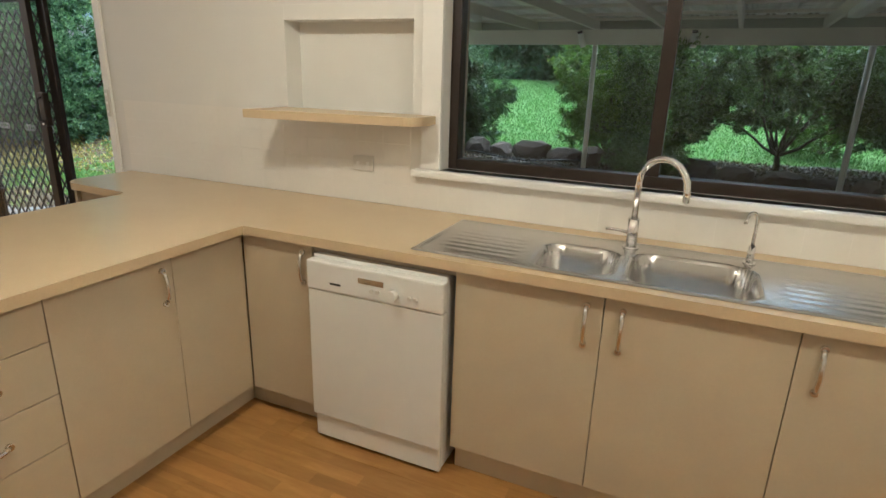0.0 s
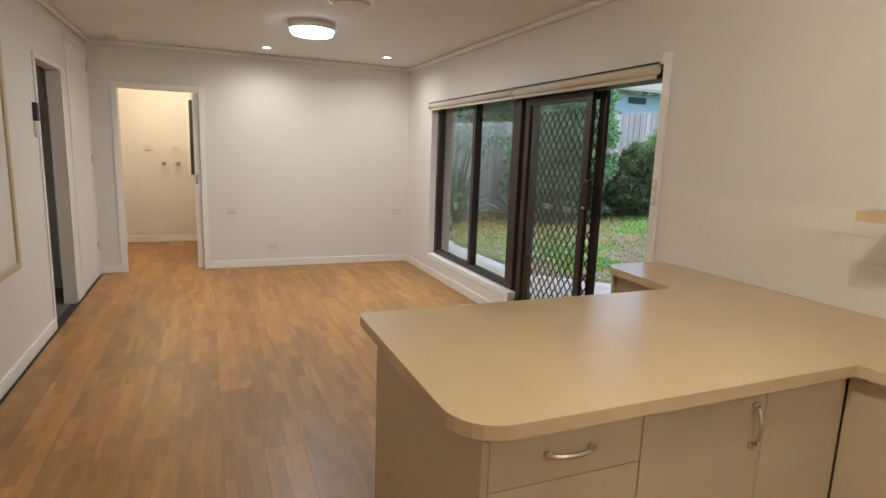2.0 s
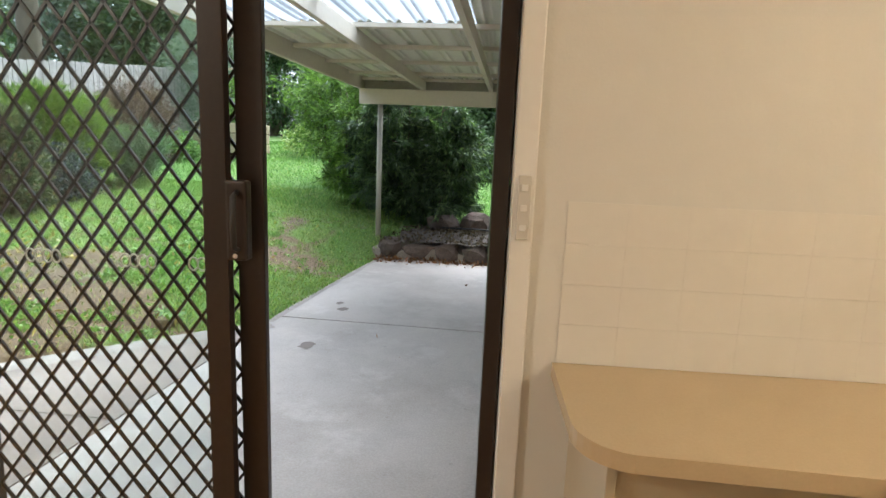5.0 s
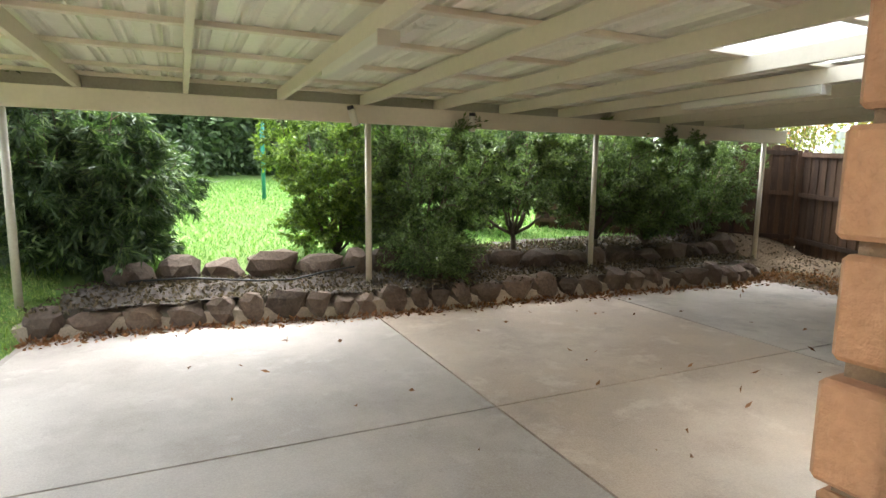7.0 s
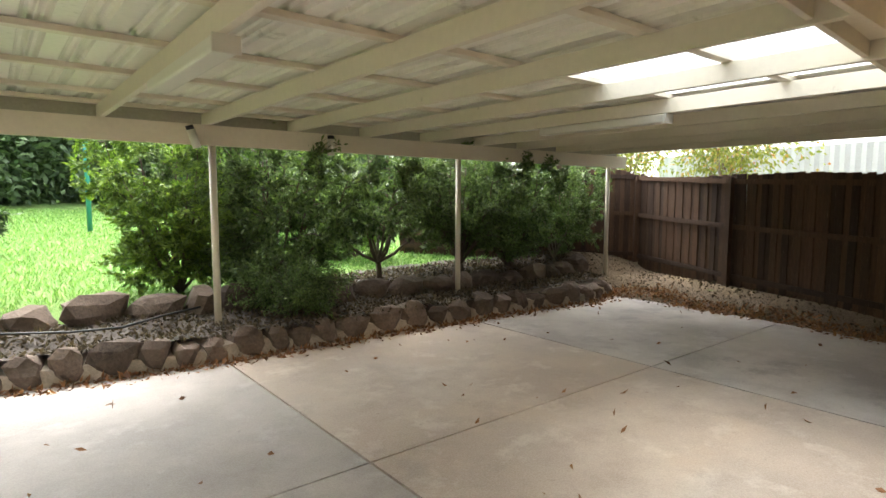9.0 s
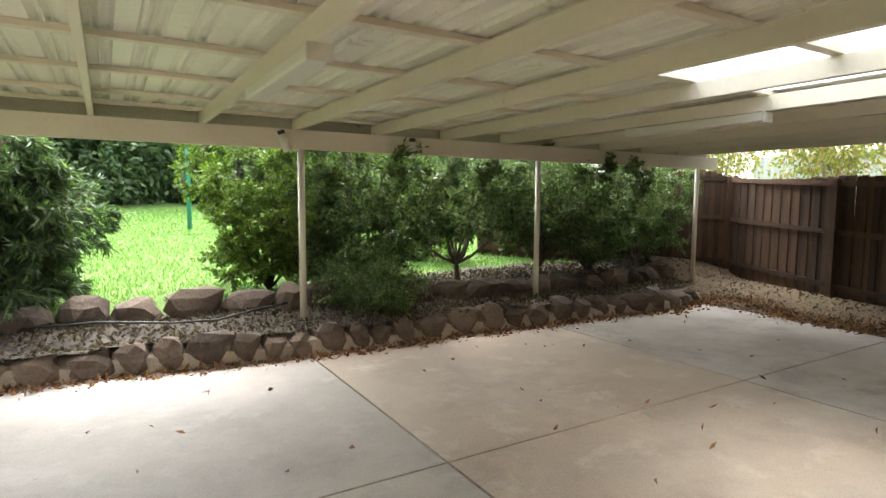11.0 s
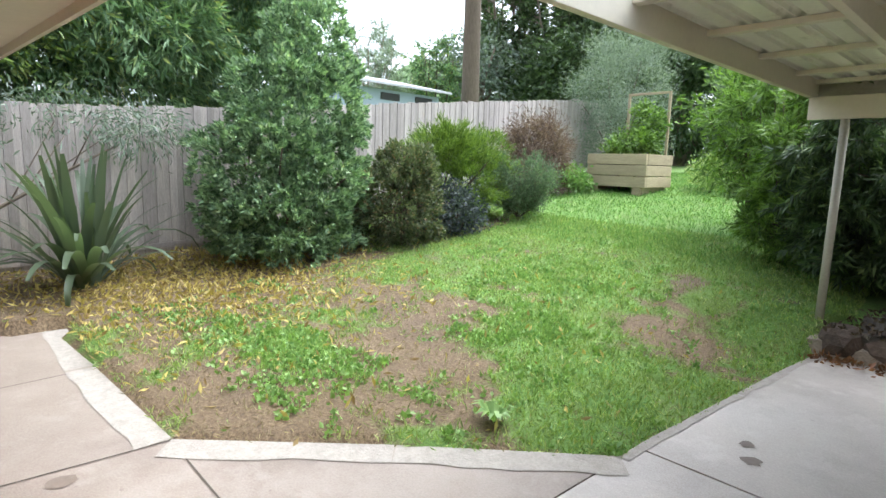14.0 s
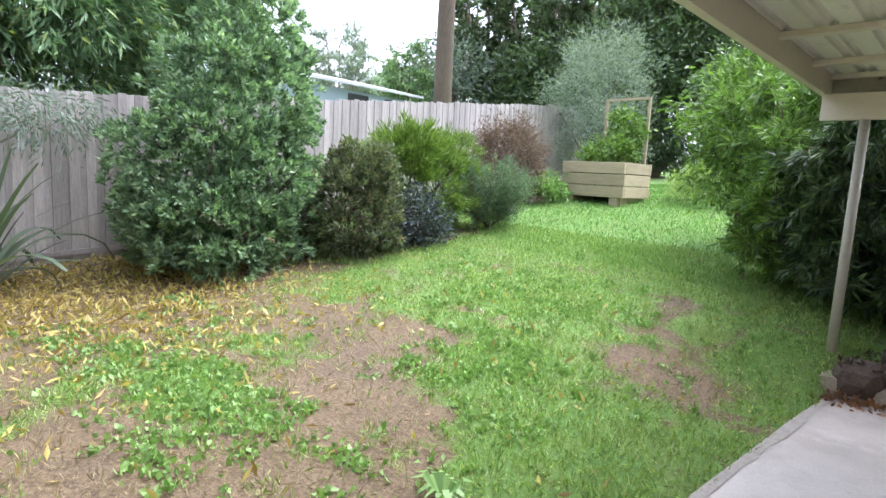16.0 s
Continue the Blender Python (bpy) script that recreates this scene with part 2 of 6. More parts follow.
def leaf_mat(name, dark, light, rough=0.5, tip=None):
    m, t, b = nodes_of(name)
    r = t.nodes.new("ShaderNodeNewGeometry").outputs["Random Per Island"]
    stops = [(0.0, dark), (0.85, light)]
    if tip:
        stops.append((1.0, tip))
    col = ramp(t, r, stops)
    t.links.new(col, b.inputs["Base Color"])
    b.inputs["Roughness"].default_value = rough
    tr = t.nodes.new("ShaderNodeBsdfTranslucent")
    t.links.new(mix(t, 1.0, col, (1.3, 1.5, 0.7), "MULTIPLY"), tr.inputs[0])
    ms = t.nodes.new("ShaderNodeMixShader")
    ms.inputs[0].default_value = 0.28
    t.links.new(b.outputs[0], ms.inputs[1])
    t.links.new(tr.outputs[0], ms.inputs[2])
    t.links.new(ms.outputs[0], t.nodes["Material Output"].inputs[0])
    return m


LEAF_GREY = leaf_mat("grey_green_leaf", (0.07, 0.13, 0.07), (0.28, 0.40, 0.22), tip=(0.42, 0.52, 0.32))
LEAF_OLIVE = leaf_mat("olive_leaf", (0.05, 0.07, 0.03), (0.17, 0.2, 0.1), tip=(0.25, 0.17, 0.1))
LEAF_LIME = leaf_mat("lime_leaf", (0.06, 0.11, 0.018), (0.21, 0.30, 0.05))
LEAF_ROSE = leaf_mat("rosemary_leaf", (0.06, 0.10, 0.055), (0.17, 0.24, 0.14))
LEAF_DARK = leaf_mat("dark_leaf", (0.035, 0.06, 0.018), (0.155, 0.22, 0.075), tip=(0.2, 0.27, 0.09))
LEAF_CORNER = leaf_mat("long_dark_leaf", (0.025, 0.05, 0.022), (0.10, 0.16, 0.06), tip=(0.22, 0.30, 0.11))
LEAF_TREE = leaf_mat("mid_green_leaf", (0.07, 0.13, 0.06), (0.23, 0.36, 0.17), tip=(0.36, 0.40, 0.12))
LEAF_NAVY = leaf_mat("dark_navy_leaf", (0.02, 0.03, 0.032), (0.08, 0.10, 0.105))
LEAF_AUTUMN = leaf_mat("autumn_leaf", (0.16, 0.2, 0.04), (0.34, 0.34, 0.07), tip=(0.5, 0.2, 0.08))
LEAF_FRESH = leaf_mat("fresh_leaf", (0.05, 0.10, 0.015), (0.2, 0.32, 0.06))
LEAF_FAR = leaf_mat("far_leaf", (0.035, 0.065, 0.028), (0.13, 0.19, 0.08))
LEAF_BLUE = leaf_mat("blue_grey_leaf", (0.12, 0.16, 0.13), (0.26, 0.31, 0.26))
LEAF_DRY = leaf_mat("dry_twig", (0.08, 0.05, 0.04), (0.2, 0.13, 0.105))
LEAF_FLAX = leaf_mat("flax_blade", (0.05, 0.075, 0.045), (0.16, 0.2, 0.13), 0.35)
LEAF_YELLOW = leaf_mat("fallen_yellow_leaf", (0.22, 0.14, 0.05), (0.52, 0.42, 0.13))
LEAF_BROWN = leaf_mat("fallen_brown_leaf", (0.10, 0.042, 0.02), (0.30, 0.14, 0.07))
CHIPS = leaf_mat("dark_bark_chip", (0.03, 0.022, 0.016), (0.13, 0.095, 0.07), 0.9)
GRASS = leaf_mat("grass_blade", (0.12, 0.20, 0.04), (0.33, 0.44, 0.12), tip=(0.48, 0.46, 0.22))
GRASS_UPPER = leaf_mat("fresh_grass_blade", (0.08, 0.18, 0.035), (0.22, 0.38, 0.10), tip=(0.34, 0.43, 0.16))
STRAW = leaf_mat("dry_straw", (0.13, 0.10, 0.055), (0.32, 0.26, 0.14))
CLOVER = leaf_mat("clover_leaf", (0.11, 0.21, 0.05), (0.28, 0.42, 0.14))


def glass_mat(name, tint=(1, 1, 1)):
    m, t, b = nodes_of(name)
    tr = t.nodes.new("ShaderNodeBsdfTransparent")
    tr.inputs[0].default_value = (*tint, 1)
    gl = t.nodes.new("ShaderNodeBsdfGlossy")
    gl.inputs["Roughness"].default_value = 0.02
    lw = t.nodes.new("ShaderNodeLayerWeight")
    pw = t.nodes.new("ShaderNodeMath")
    pw.operation = "POWER"
    pw.inputs[1].default_value = 4.0
    t.links.new(lw.outputs["Facing"], pw.inputs[0])
    fr = t.nodes.new("ShaderNodeMath")
    fr.operation = "MULTIPLY_ADD"
    fr.inputs[1].default_value, fr.inputs[2].default_value = 0.5, 0.03
    t.links.new(pw.outputs[0], fr.inputs[0])
    ms = t.nodes.new("ShaderNodeMixShader")
    t.links.new(fr.outputs[0], ms.inputs[0])
    t.links.new(tr.outputs[0], ms.inputs[1])
    t.links.new(gl.outputs[0], ms.inputs[2])
    t.links.new(ms.outputs[0], t.nodes["Material Output"].inputs[0])
    return m


GLASS = glass_mat("window_glass", (0.93, 0.97, 0.96))


def poly_mat():
    m, t, b = nodes_of("clear_roof_sheet")
    tr = t.nodes.new("ShaderNodeBsdfTranslucent")
    tr.inputs[0].default_value = (0.5, 0.53, 0.55, 1)
    tp = t.nodes.new("ShaderNodeBsdfTransparent")
    tp.inputs[0].default_value = (0.42, 0.45, 0.48, 1)
    ms = t.nodes.new("ShaderNodeMixShader")
    ms.inputs[0].default_value = 0.45
    t.links.new(tr.outputs[0], ms.inputs[1])
    t.links.new(tp.outputs[0], ms.inputs[2])
    t.links.new(ms.outputs[0], t.nodes["Material Output"].inputs[0])
    return m


POLY = poly_mat()


def glow(name, c, s):
    m, t, b = nodes_of(name)
    b.inputs["Emission Color"].default_value, b.inputs["Emission Strength"].default_value = (*c, 1), s
    return m


LIT = glow("lit_diffuser", (1.0, 0.9, 0.74), 3.0)

# ---- building helpers ----


def box(bm, a, b, bev=0.0, seg=2):
    v = [bm.verts.new((x, y, z)) for z in (a[2], b[2]) for y in (a[1], b[1]) for x in (a[0], b[0])]
    f = [bm.faces.new([v[i] for i in q]) for q in ((0, 2, 3, 1), (4, 5, 7, 6), (0, 1, 5, 4), (2, 6, 7, 3), (0, 4, 6, 2), (1, 3, 7, 5))]
    if bev:
        bmesh.ops.bevel(bm, geom=list({e for q in f for e in q.edges}), offset=bev, segments=seg, profile=0.6, affect="EDGES")
    return bm


def tube(bm, pts, r, n=8, r2=None, cap=True):
    pts = [Vector(p) for p in pts]
    rings = []
    for i, p in enumerate(pts):
        d = (pts[min(i + 1, len(pts) - 1)] - pts[max(i - 1, 0)]).normalized()
        u = d.cross(Vector((0.31, 0.17, 1) if abs(d.z) < 0.9 else (1, 0.2, 0))).normalized()
        w = d.cross(u)
        k = r if r2 is None else r + (r2 - r) * i / (len(pts) - 1)
        rings.append([bm.verts.new(p + k * (u * math.cos(2 * math.pi * j / n) + w * math.sin(2 * math.pi * j / n))) for j in range(n)])
    for a, b in zip(rings, rings[1:]):
        for j in range(n):
            f = bm.faces.new((a[j], a[(j + 1) % n], b[(j + 1) % n], b[j]))
            f.smooth = True
    if cap:
        bm.faces.new(rings[0][::-1])
        bm.faces.new(rings[-1])
    return bm


def prism(bm, outline, z0, z1):
    lo = [bm.verts.new((x, y, z0)) for x, y in outline]
    hi = [bm.verts.new((x, y, z1)) for x, y in outline]
    bm.faces.new(lo[::-1])
    bm.faces.new(hi)
    for i in range(len(lo)):
        j = (i + 1) % len(lo)
        bm.faces.new((lo[i], lo[j], hi[j], hi[i]))
    return bm


BASE = {}


def thing(name, at, label, category, group="", kind=""):
    e = new(name)
    e.empty_display_size = 0.1
    e.location = at
    BASE[e.name] = Matrix.Translation(at)
    return tagged(e, label, category, group, kind)


def mesh_of(name, bm, material):
    me = bpy.data.meshes.new(name)
    bmesh.ops.recalc_face_normals(bm, faces=bm.faces)
    bm.to_mesh(me)
    bm.free()
    me.materials.append(material)
    return me


def under(ob, parent):
    ob.parent = parent
    ob.matrix_parent_inverse = BASE.get(parent.name, Matrix()).inverted()
    return ob


def part(name, bm, material, parent, label=""):
    return under(tagged(new(name, mesh_of(name, bm, material)), label), parent)


def whole(name, bm, material, label, category, group="", kind=""):
    """A thing that is one mesh."""
    return tagged(new(name, mesh_of(name, bm, material)), label, category, group, kind)


def piece(name, me, parent, m):
    o = under(new(name, me), parent)
    o.matrix_basis = m
    return o


def B():
    return bmesh.new()


def raw(name, verts, faces, material, smooth=False):
    me = bpy.data.meshes.new(name)
    me.from_pydata(verts, [], faces)
    me.materials.append(material)
    if smooth:
        me.polygons.foreach_set("use_smooth", [True] * len(me.polygons))
    return me


def structure(name, bm, material, label, category):
    return whole(name, bm, material, label, category, kind="structure")


# ---- the house: shell ----
YW, YO = 1.71, 2.0       # inner and outer face of the garden wall
XW, XE, YS = -8.225, 1.9, -1.95
OPX0, OPX1, OPZ = -7.40, -3.65, 2.06
WX0, WX1, WZ0, WZ1 = -1.40, 0.44, 1.10, 2.10
NX0, NX1, NZ0, NZ1 = -2.27, -1.55, 1.32, 1.765

bm = B()
for a, b in (((-10.6, YW, -0.1), (OPX0, YO - 0.12, 2.7)), ((OPX0, YW, OPZ), (OPX1, YO - 0.12, 2.7)), ((OPX0, YW + 0.002, -0.1), (-5.41, YO - 0.12, 0.24)),
             ((OPX1, YW, -0.1), (NX0, YO - 0.12, 2.7)), ((NX0, YW, -0.1), (NX1, YO - 0.12, NZ0)), ((NX0, YW, NZ1), (NX1, YO - 0.12, 2.7)),
             ((NX0, YW + 0.115, NZ0), (NX1, YO - 0.12, NZ1)),
             ((NX1, YW, -0.1), (WX0, YO - 0.12, 2.7)), ((WX0, YW, -0.1), (WX1, YO - 0.12, WZ0)), ((WX0, YW, WZ1), (WX1, YO - 0.12, 2.7)),
             ((WX1, YW, -0.1), (XE + 0.1, YO - 0.12, 2.7))):
    box(bm, a, b)
structure("wall_north", bm, PAINT, "white painted plaster wall with sliding door and window", "wall")
# outer brick leaf
bm = B()
for a, b in (((-10.7, YO - 0.108, -0.2), (OPX0, YO - 0.005, 2.3)), ((OPX0, YO - 0.108, OPZ + 0.02), (OPX1, YO - 0.005, 2.3)), ((OPX0, YO - 0.108, -0.2), (-5.45, YO - 0.005, 0.2)),
             ((OPX1 + 0.012, YO - 0.108, -0.2), (WX0, YO - 0.005, 2.3)), ((WX0, YO - 0.108, -0.2), (WX1, YO - 0.005, WZ0 - 0.05)),
             ((WX0, YO - 0.108, WZ1), (WX1, YO - 0.005, 2.3)), ((WX1, YO - 0.108, -0.2), (6.0, YO - 0.005, 2.3))):
    box(bm, a, b)
brick_leaf = structure("wall_outer", bm, MORTAR, "salmon brick outer wall with recessed mortar joints", "wall")
bm = B()
box(bm, (XW - 0.1, YS - 0.1, -0.1), (XW, -1.68, 2.7))
box(bm, (XW - 0.1, -1.68, 2.07), (XW, -0.86, 2.7))
box(bm, (XW - 0.1, -0.86, -0.1), (XW, YW, 2.7))
structure("wall_west", bm, PAINT, "white painted wall with doorway to laundry", "wall")
bm = B()
box(bm, (XW, YS - 0.1, -0.1), (-6.93, YS, 2.7))
box(bm, (-6.93, YS - 0.1, 2.08), (-6.13, YS, 2.7))
box(bm, (-6.13, YS - 0.1, -0.1), (XE + 0.1, YS, 2.7))
structure("wall_south", bm, PAINT, "white painted wall with a plain passage opening", "wall")
structure("wall_east", box(B(), (XE, YS, -0.1), (XE + 0.1, YW, 2.7)), PAINT, "white painted kitchen end wall", "wall")
structure("ceiling", box(B(), (-10.6, -4.0, CEIL), (XE + 0.1, YO, CEIL + 0.15)), CEILING, "white plaster ceiling", "ceiling")
# passage beyond the south opening
bm = B()
box(bm, (-7.6, -3.6, -0.1), (-5.4, -3.5, 2.7))
box(bm, (-7.7, -3.6, -0.1), (-7.6, YS - 0.1, 2.7))
box(bm, (-5.4, -3.6, -0.1), (-5.3, YS - 0.1, 2.7))
structure("wall_passage", bm, PAINT, "white walls of the passage", "wall")
structure("floor_passage", box(B(), (-7.6, -3.5, -0.1), (-5.4, YS - 0.05, -0.004)), GREYTILE, "grey tiled passage floor", "floor")
# laundry
bm = B()
box(bm, (-10.5, -2.4, -0.1), (-10.4, YW, 2.7))
box(bm, (-10.4, -2.4, -0.1), (XW - 0.1, -2.3, 2.7))
box(bm, (-10.4, -0.3, -0.1), (XW - 0.1, -0.2, 2.7))
structure("wall_laundry", bm, PAINT, "cream lit laundry walls", "wall")


bm = B()
for a, b in (((XW, -0.80, 0), (XW + 0.016, YW, 0.09)), ((XW, YS, 0), (XW + 0.016, -1.74, 0.09)), ((XW, YW - 0.016, 0), (-5.345, YW, 0.09)),
             ((-8.2, YS, 0), (-8.12, YS + 0.016, 0.09)), ((-7.2, YS, 0), (-6.97, YS + 0.016, 0.09)), ((-6.09, YS, 0), (XE, YS + 0.016, 0.09)),
             ((-10.4, -2.3, 0), (-10.384, -0.3, 0.09)), ((-10.38, -0.316, 0), (-8.4, -0.3, 0.09))):
    box(bm, a, b, 0.005)
structure("baseboard", bm, TRIM, "white painted skirting board", "baseboard")
# architraves
bm = B()
for a, b in (((XW, -1.74, 0), (XW + 0.018, -1.68, 2.13)), ((XW, -0.86, 0), (XW + 0.018, -0.80, 2.13)), ((XW, -1.68, 2.07), (XW + 0.018, -0.86, 2.13)),
             ((-8.12, YS, 0), (-8.07, YS + 0.018, 2.44)), ((-7.25, YS, 0), (-7.2, YS + 0.018, 2.44)), ((-8.07, YS, 2.39), (-7.25, YS + 0.018, 2.44)),
             ((-6.13, YS, 0), (-6.09, YS + 0.014, 2.12)), ((-6.97, YS, 0), (-6.93, YS + 0.014, 2.12)), ((-6.93, YS, 2.08), (-6.13, YS + 0.014, 2.12)),
             ((OPX1, YW - 0.016, 0), (OPX1 + 0.055, YW, 2.12)), ((OPX1 - 0.02, YW - 0.016, OPZ), (OPX1, YW, OPZ + 0.06))):
    box(bm, a, b, 0.004)
structure("trim", bm, TRIM, "white gloss architraves round the doorways", "trim")
# cornice
bm = B()
for a, b in (((XW, YW - 0.05, CEIL - 0.05), (XE, YW, CEIL)), ((XW, YS, CEIL - 0.05), (XW + 0.05, YW, CEIL)), ((XW, YS, CEIL - 0.05), (XE, YS + 0.05, CEIL))):
    box(bm, a, b, 0.03, 3)
structure("trim_cornice", bm, CEILING, "small white cove cornice", "trim")

# ---- sliding door and window in the garden wall ----
YF0, YF1 = 1.79, 1.87


def frame_bars(bm, bars, y0, y1, bev=0.004):
    for x0, z0, x1, z1 in bars:
        box(bm, (x0, y0, z0), (x1, y1, z1), bev)
    return bm


win = thing("window_1", (-6.4, 1.83, 0.26), "dark brown aluminium window with two fixed panes", "window", kind="structure")
part("window_frame", frame_bars(B(), [(-7.40, 0.25, -7.335, 2.05), (-6.41, 0.31, -6.35, 2.0), (-7.335, 0.25, -5.55, 0.31), (-7.335, 2.0, -5.55, 2.05)], YF0, YF1), BROWN, win)
part("pane", box(B(), (-7.34, 1.828, 0.31), (-6.40, 1.832, 2.0)), GLASS, win).visible_shadow = False
part("pane", box(B(), (-6.36, 1.828, 0.31), (-5.55, 1.832, 2.0)), GLASS, win).visible_shadow = False
part("window_sill", box(B(), (OPX0 + 0.002, YW - 0.004, 0.2), (-5.345, YF0, 0.258), 0.006), TRIM, win, "white painted inner sill ledge")
bm = B()
box(bm, (-5.40, YW - 0.004, 0.0), (-5.345, 1.775, 0.2), 0.004)
part("sill_end", bm, TRIM, win)
part("reveal", box(B(), (OPX0, YW + 0.003, 0.262), (OPX0 + 0.006, YF0, 2.05)), TRIM, win)
part("outer_sill", box(B(), (-7.42, YF1, 0.18), (-5.5, YO + 0.03, 0.245), 0.006), BRICK, win)

door = thing("door_1", (-4.6, 1.85, 0.0), "dark brown aluminium sliding door, standing open, with a screen", "sliding door", kind="structure")
part("door_frame", frame_bars(B(), [(-5.55, 0.0, -5.41, 2.05), (-3.70, -0.06, -3.655, 2.05), (-5.4, 1.99, -3.7, 2.05)], YF0 - 0.01, YF1 + 0.06), BROWN, door)
bm = B()
box(bm, (-5.40, YF0 - 0.01, -0.07), (-3.70, YO + 0.02, -0.012), 0.003)
for y in (1.80, 1.845, 1.89):
    box(bm, (-5.40, y, -0.012), (-3.70, y + 0.006, 0.006))
part("track", bm, BROWN, door, "dark scuffed aluminium sill track")
slide = part("glass_panel", frame_bars(B(), [(-5.36, 0.01, -5.29, 1.98), (-4.50, 0.01, -4.43, 1.98), (-5.29, 0.01, -4.50, 0.09), (-5.29, 1.92, -4.50, 1.98)], 1.795, 1.83), BROWN, door)
part("pane", box(B(), (-5.29, 1.81, 0.09), (-4.50, 1.814, 1.92)), GLASS, slide).visible_shadow = False
screen = part("security_screen", frame_bars(B(), [(-5.34, 0.01, -5.26, 1.98), (-4.43, 0.01, -4.35, 1.98), (-5.26, 0.01, -4.43, 0.075), (-5.26, 1.92, -4.43, 1.98)], 1.86, 1.89), BROWN, door)
bm = B()
gx0, gx1, gz0, gz1, ux, uz = -5.26, -4.43, 0.075, 1.92, 0.083, 0.112
for s in (1, -1):
    k = -40
    while k < 60:
        # line: x = gx0 + ux*(k + s*t), z = gz0 + uz*t
        pts = []
        for q in range(0, 18 * 2 + 1):
            tt = q / 2
            x, z = gx0 + ux * (k + s * tt), gz0 + uz * tt
            if gx0 - 0.001 <= x <= gx1 + 0.001 and z <= gz1 + 0.001:
                pts.append((x, 1.875, z))
        if len(pts) > 1:
            a, b = Vector(pts[0]), Vector(pts[-1])
            d = (b - a).normalized()
            w = Vector((-d.z, 0, d.x)) * 0.0045
            h = Vector((0, 0.004, 0))
            vs = [bm.verts.new(p + sx * w + sy * h) for p in (a, b) for sx, sy in ((-1, -1), (1, -1), (1, 1), (-1, 1))]
            for q in ((0, 1, 5, 4), (1, 2, 6, 5), (2, 3, 7, 6), (3, 0, 4, 7)):
                bm.faces.new([vs[i] for i in q])
        k += 1
part("grille", bm, BROWN, screen, "dark diamond security grille")
bm = B()
for gx in (-5.08, -4.78, -4.57):
    for i in range(4):
        c = Vector((gx + i * 0.027, 1.866, 1.08))
        tube(bm, [c + Vector((0.014 * math.cos(a), 0, 0.02 * math.sin(a))) for a in [k * math.pi / 5 for k in range(11)]], 0.003, 5)
part("safety_sticker", bm, PLASTIC, screen, "pale linked-ring sticker shapes")
hb = box(B(), (-4.42, 1.76, 1.12), (-4.36, 1.80, 1.34), 0.008)
hnd = part("handle", hb, BROWN, door, "black recessed pull handle")
bm = tube(B(), [(-4.385, 1.765, 1.15), (-4.385, 1.735, 1.16), (-4.385, 1.73, 1.23), (-4.385, 1.735, 1.30), (-4.385, 1.765, 1.31)], 0.008, 8)
part("grip", bm, DARK, hnd)
tube_l = tube(B(), [(-4.39, 1.765, 1.135), (-4.39, 1.75, 1.135)], 0.007, 8)
part("key_lock", tube_l, SATIN, hnd)


def roller_blind(x0, x1):
    b = thing("roller_blind", (x0, YW, 2.0), "cream roller blind rolled up above the glass", "blind", "blinds over the garden doors")
    part("roll", tube(B(), [(x0, YW - 0.015, 2.03), (x1, YW - 0.015, 2.03)], 0.03, 14), BLIND, b)
    part("bottom_rail", box(B(), (x0, YW - 0.03, 1.975), (x1, YW - 0.012, 1.998), 0.004), BLIND, b)
    part("bracket", box(B(), (x0 - 0.012, YW - 0.05, 1.99), (x0 - 0.002, YW + 0.0, 2.075)), SATIN, b)
    # dark strip that draws the shadow line between blind and wall
    part("shadow_strip", box(B(), (x0, YW - 0.012, 2.062), (x1, YW - 0.001, 2.075)), DARK, b, "thin dark strip put in as the shadow line above the blind")


roller_blind(-7.38, -5.41)
roller_blind(-5.39, -3.70)

# ---- kitchen window ----
kw = thing("window_2", (-0.48, 1.84, WZ0), "dark brown sliding kitchen window with white architrave", "window", kind="structure")
part("window_frame", frame_bars(B(), [(WX0, WZ0, WX0 + 0.045, WZ1), (WX1 - 0.045, WZ0, WX1, WZ1), (-0.505, WZ0 + 0.05, -0.45, WZ1 - 0.05),
                                      (WX0 + 0.045, WZ0, WX1 - 0.045, WZ0 + 0.05), (WX0 + 0.045, WZ1 - 0.05, WX1 - 0.045, WZ1)], 1.79, 1.86), BROWN, kw)
for x0, x1, y in ((WX0 + 0.045, -0.505, 1.835), (-0.45, WX1 - 0.045, 1.815)):
    part("pane", box(B(), (x0, y, WZ0 + 0.05), (x1, y + 0.004, WZ1 - 0.05)), GLASS, kw).visible_shadow = False
bm = B()
for a, b in (((WX0 - 0.10, YW - 0.02, WZ0 - 0.0), (WX0, YW, WZ1)), ((WX1, YW - 0.02, WZ0), (WX1 + 0.10, YW, WZ1)), ((WX0 - 0.1, YW - 0.02, WZ1), (WX1 + 0.1, YW, WZ1 + 0.1))):
    box(bm, a, b, 0.006)
part("architrave", bm, TRIM, kw)
part("window_sill", box(B(), (WX0 - 0.14, YW - 0.05, WZ0 - 0.035), (WX1 + 0.14, 1.79, WZ0), 0.012, 3), TRIM, kw)

# ---- floor ----
floor = structure("floor", box(B(), (-10.4, -2.3, -0.1), (XE, YF0, -0.008)), DARK, "honey laminate plank floor", "floor")

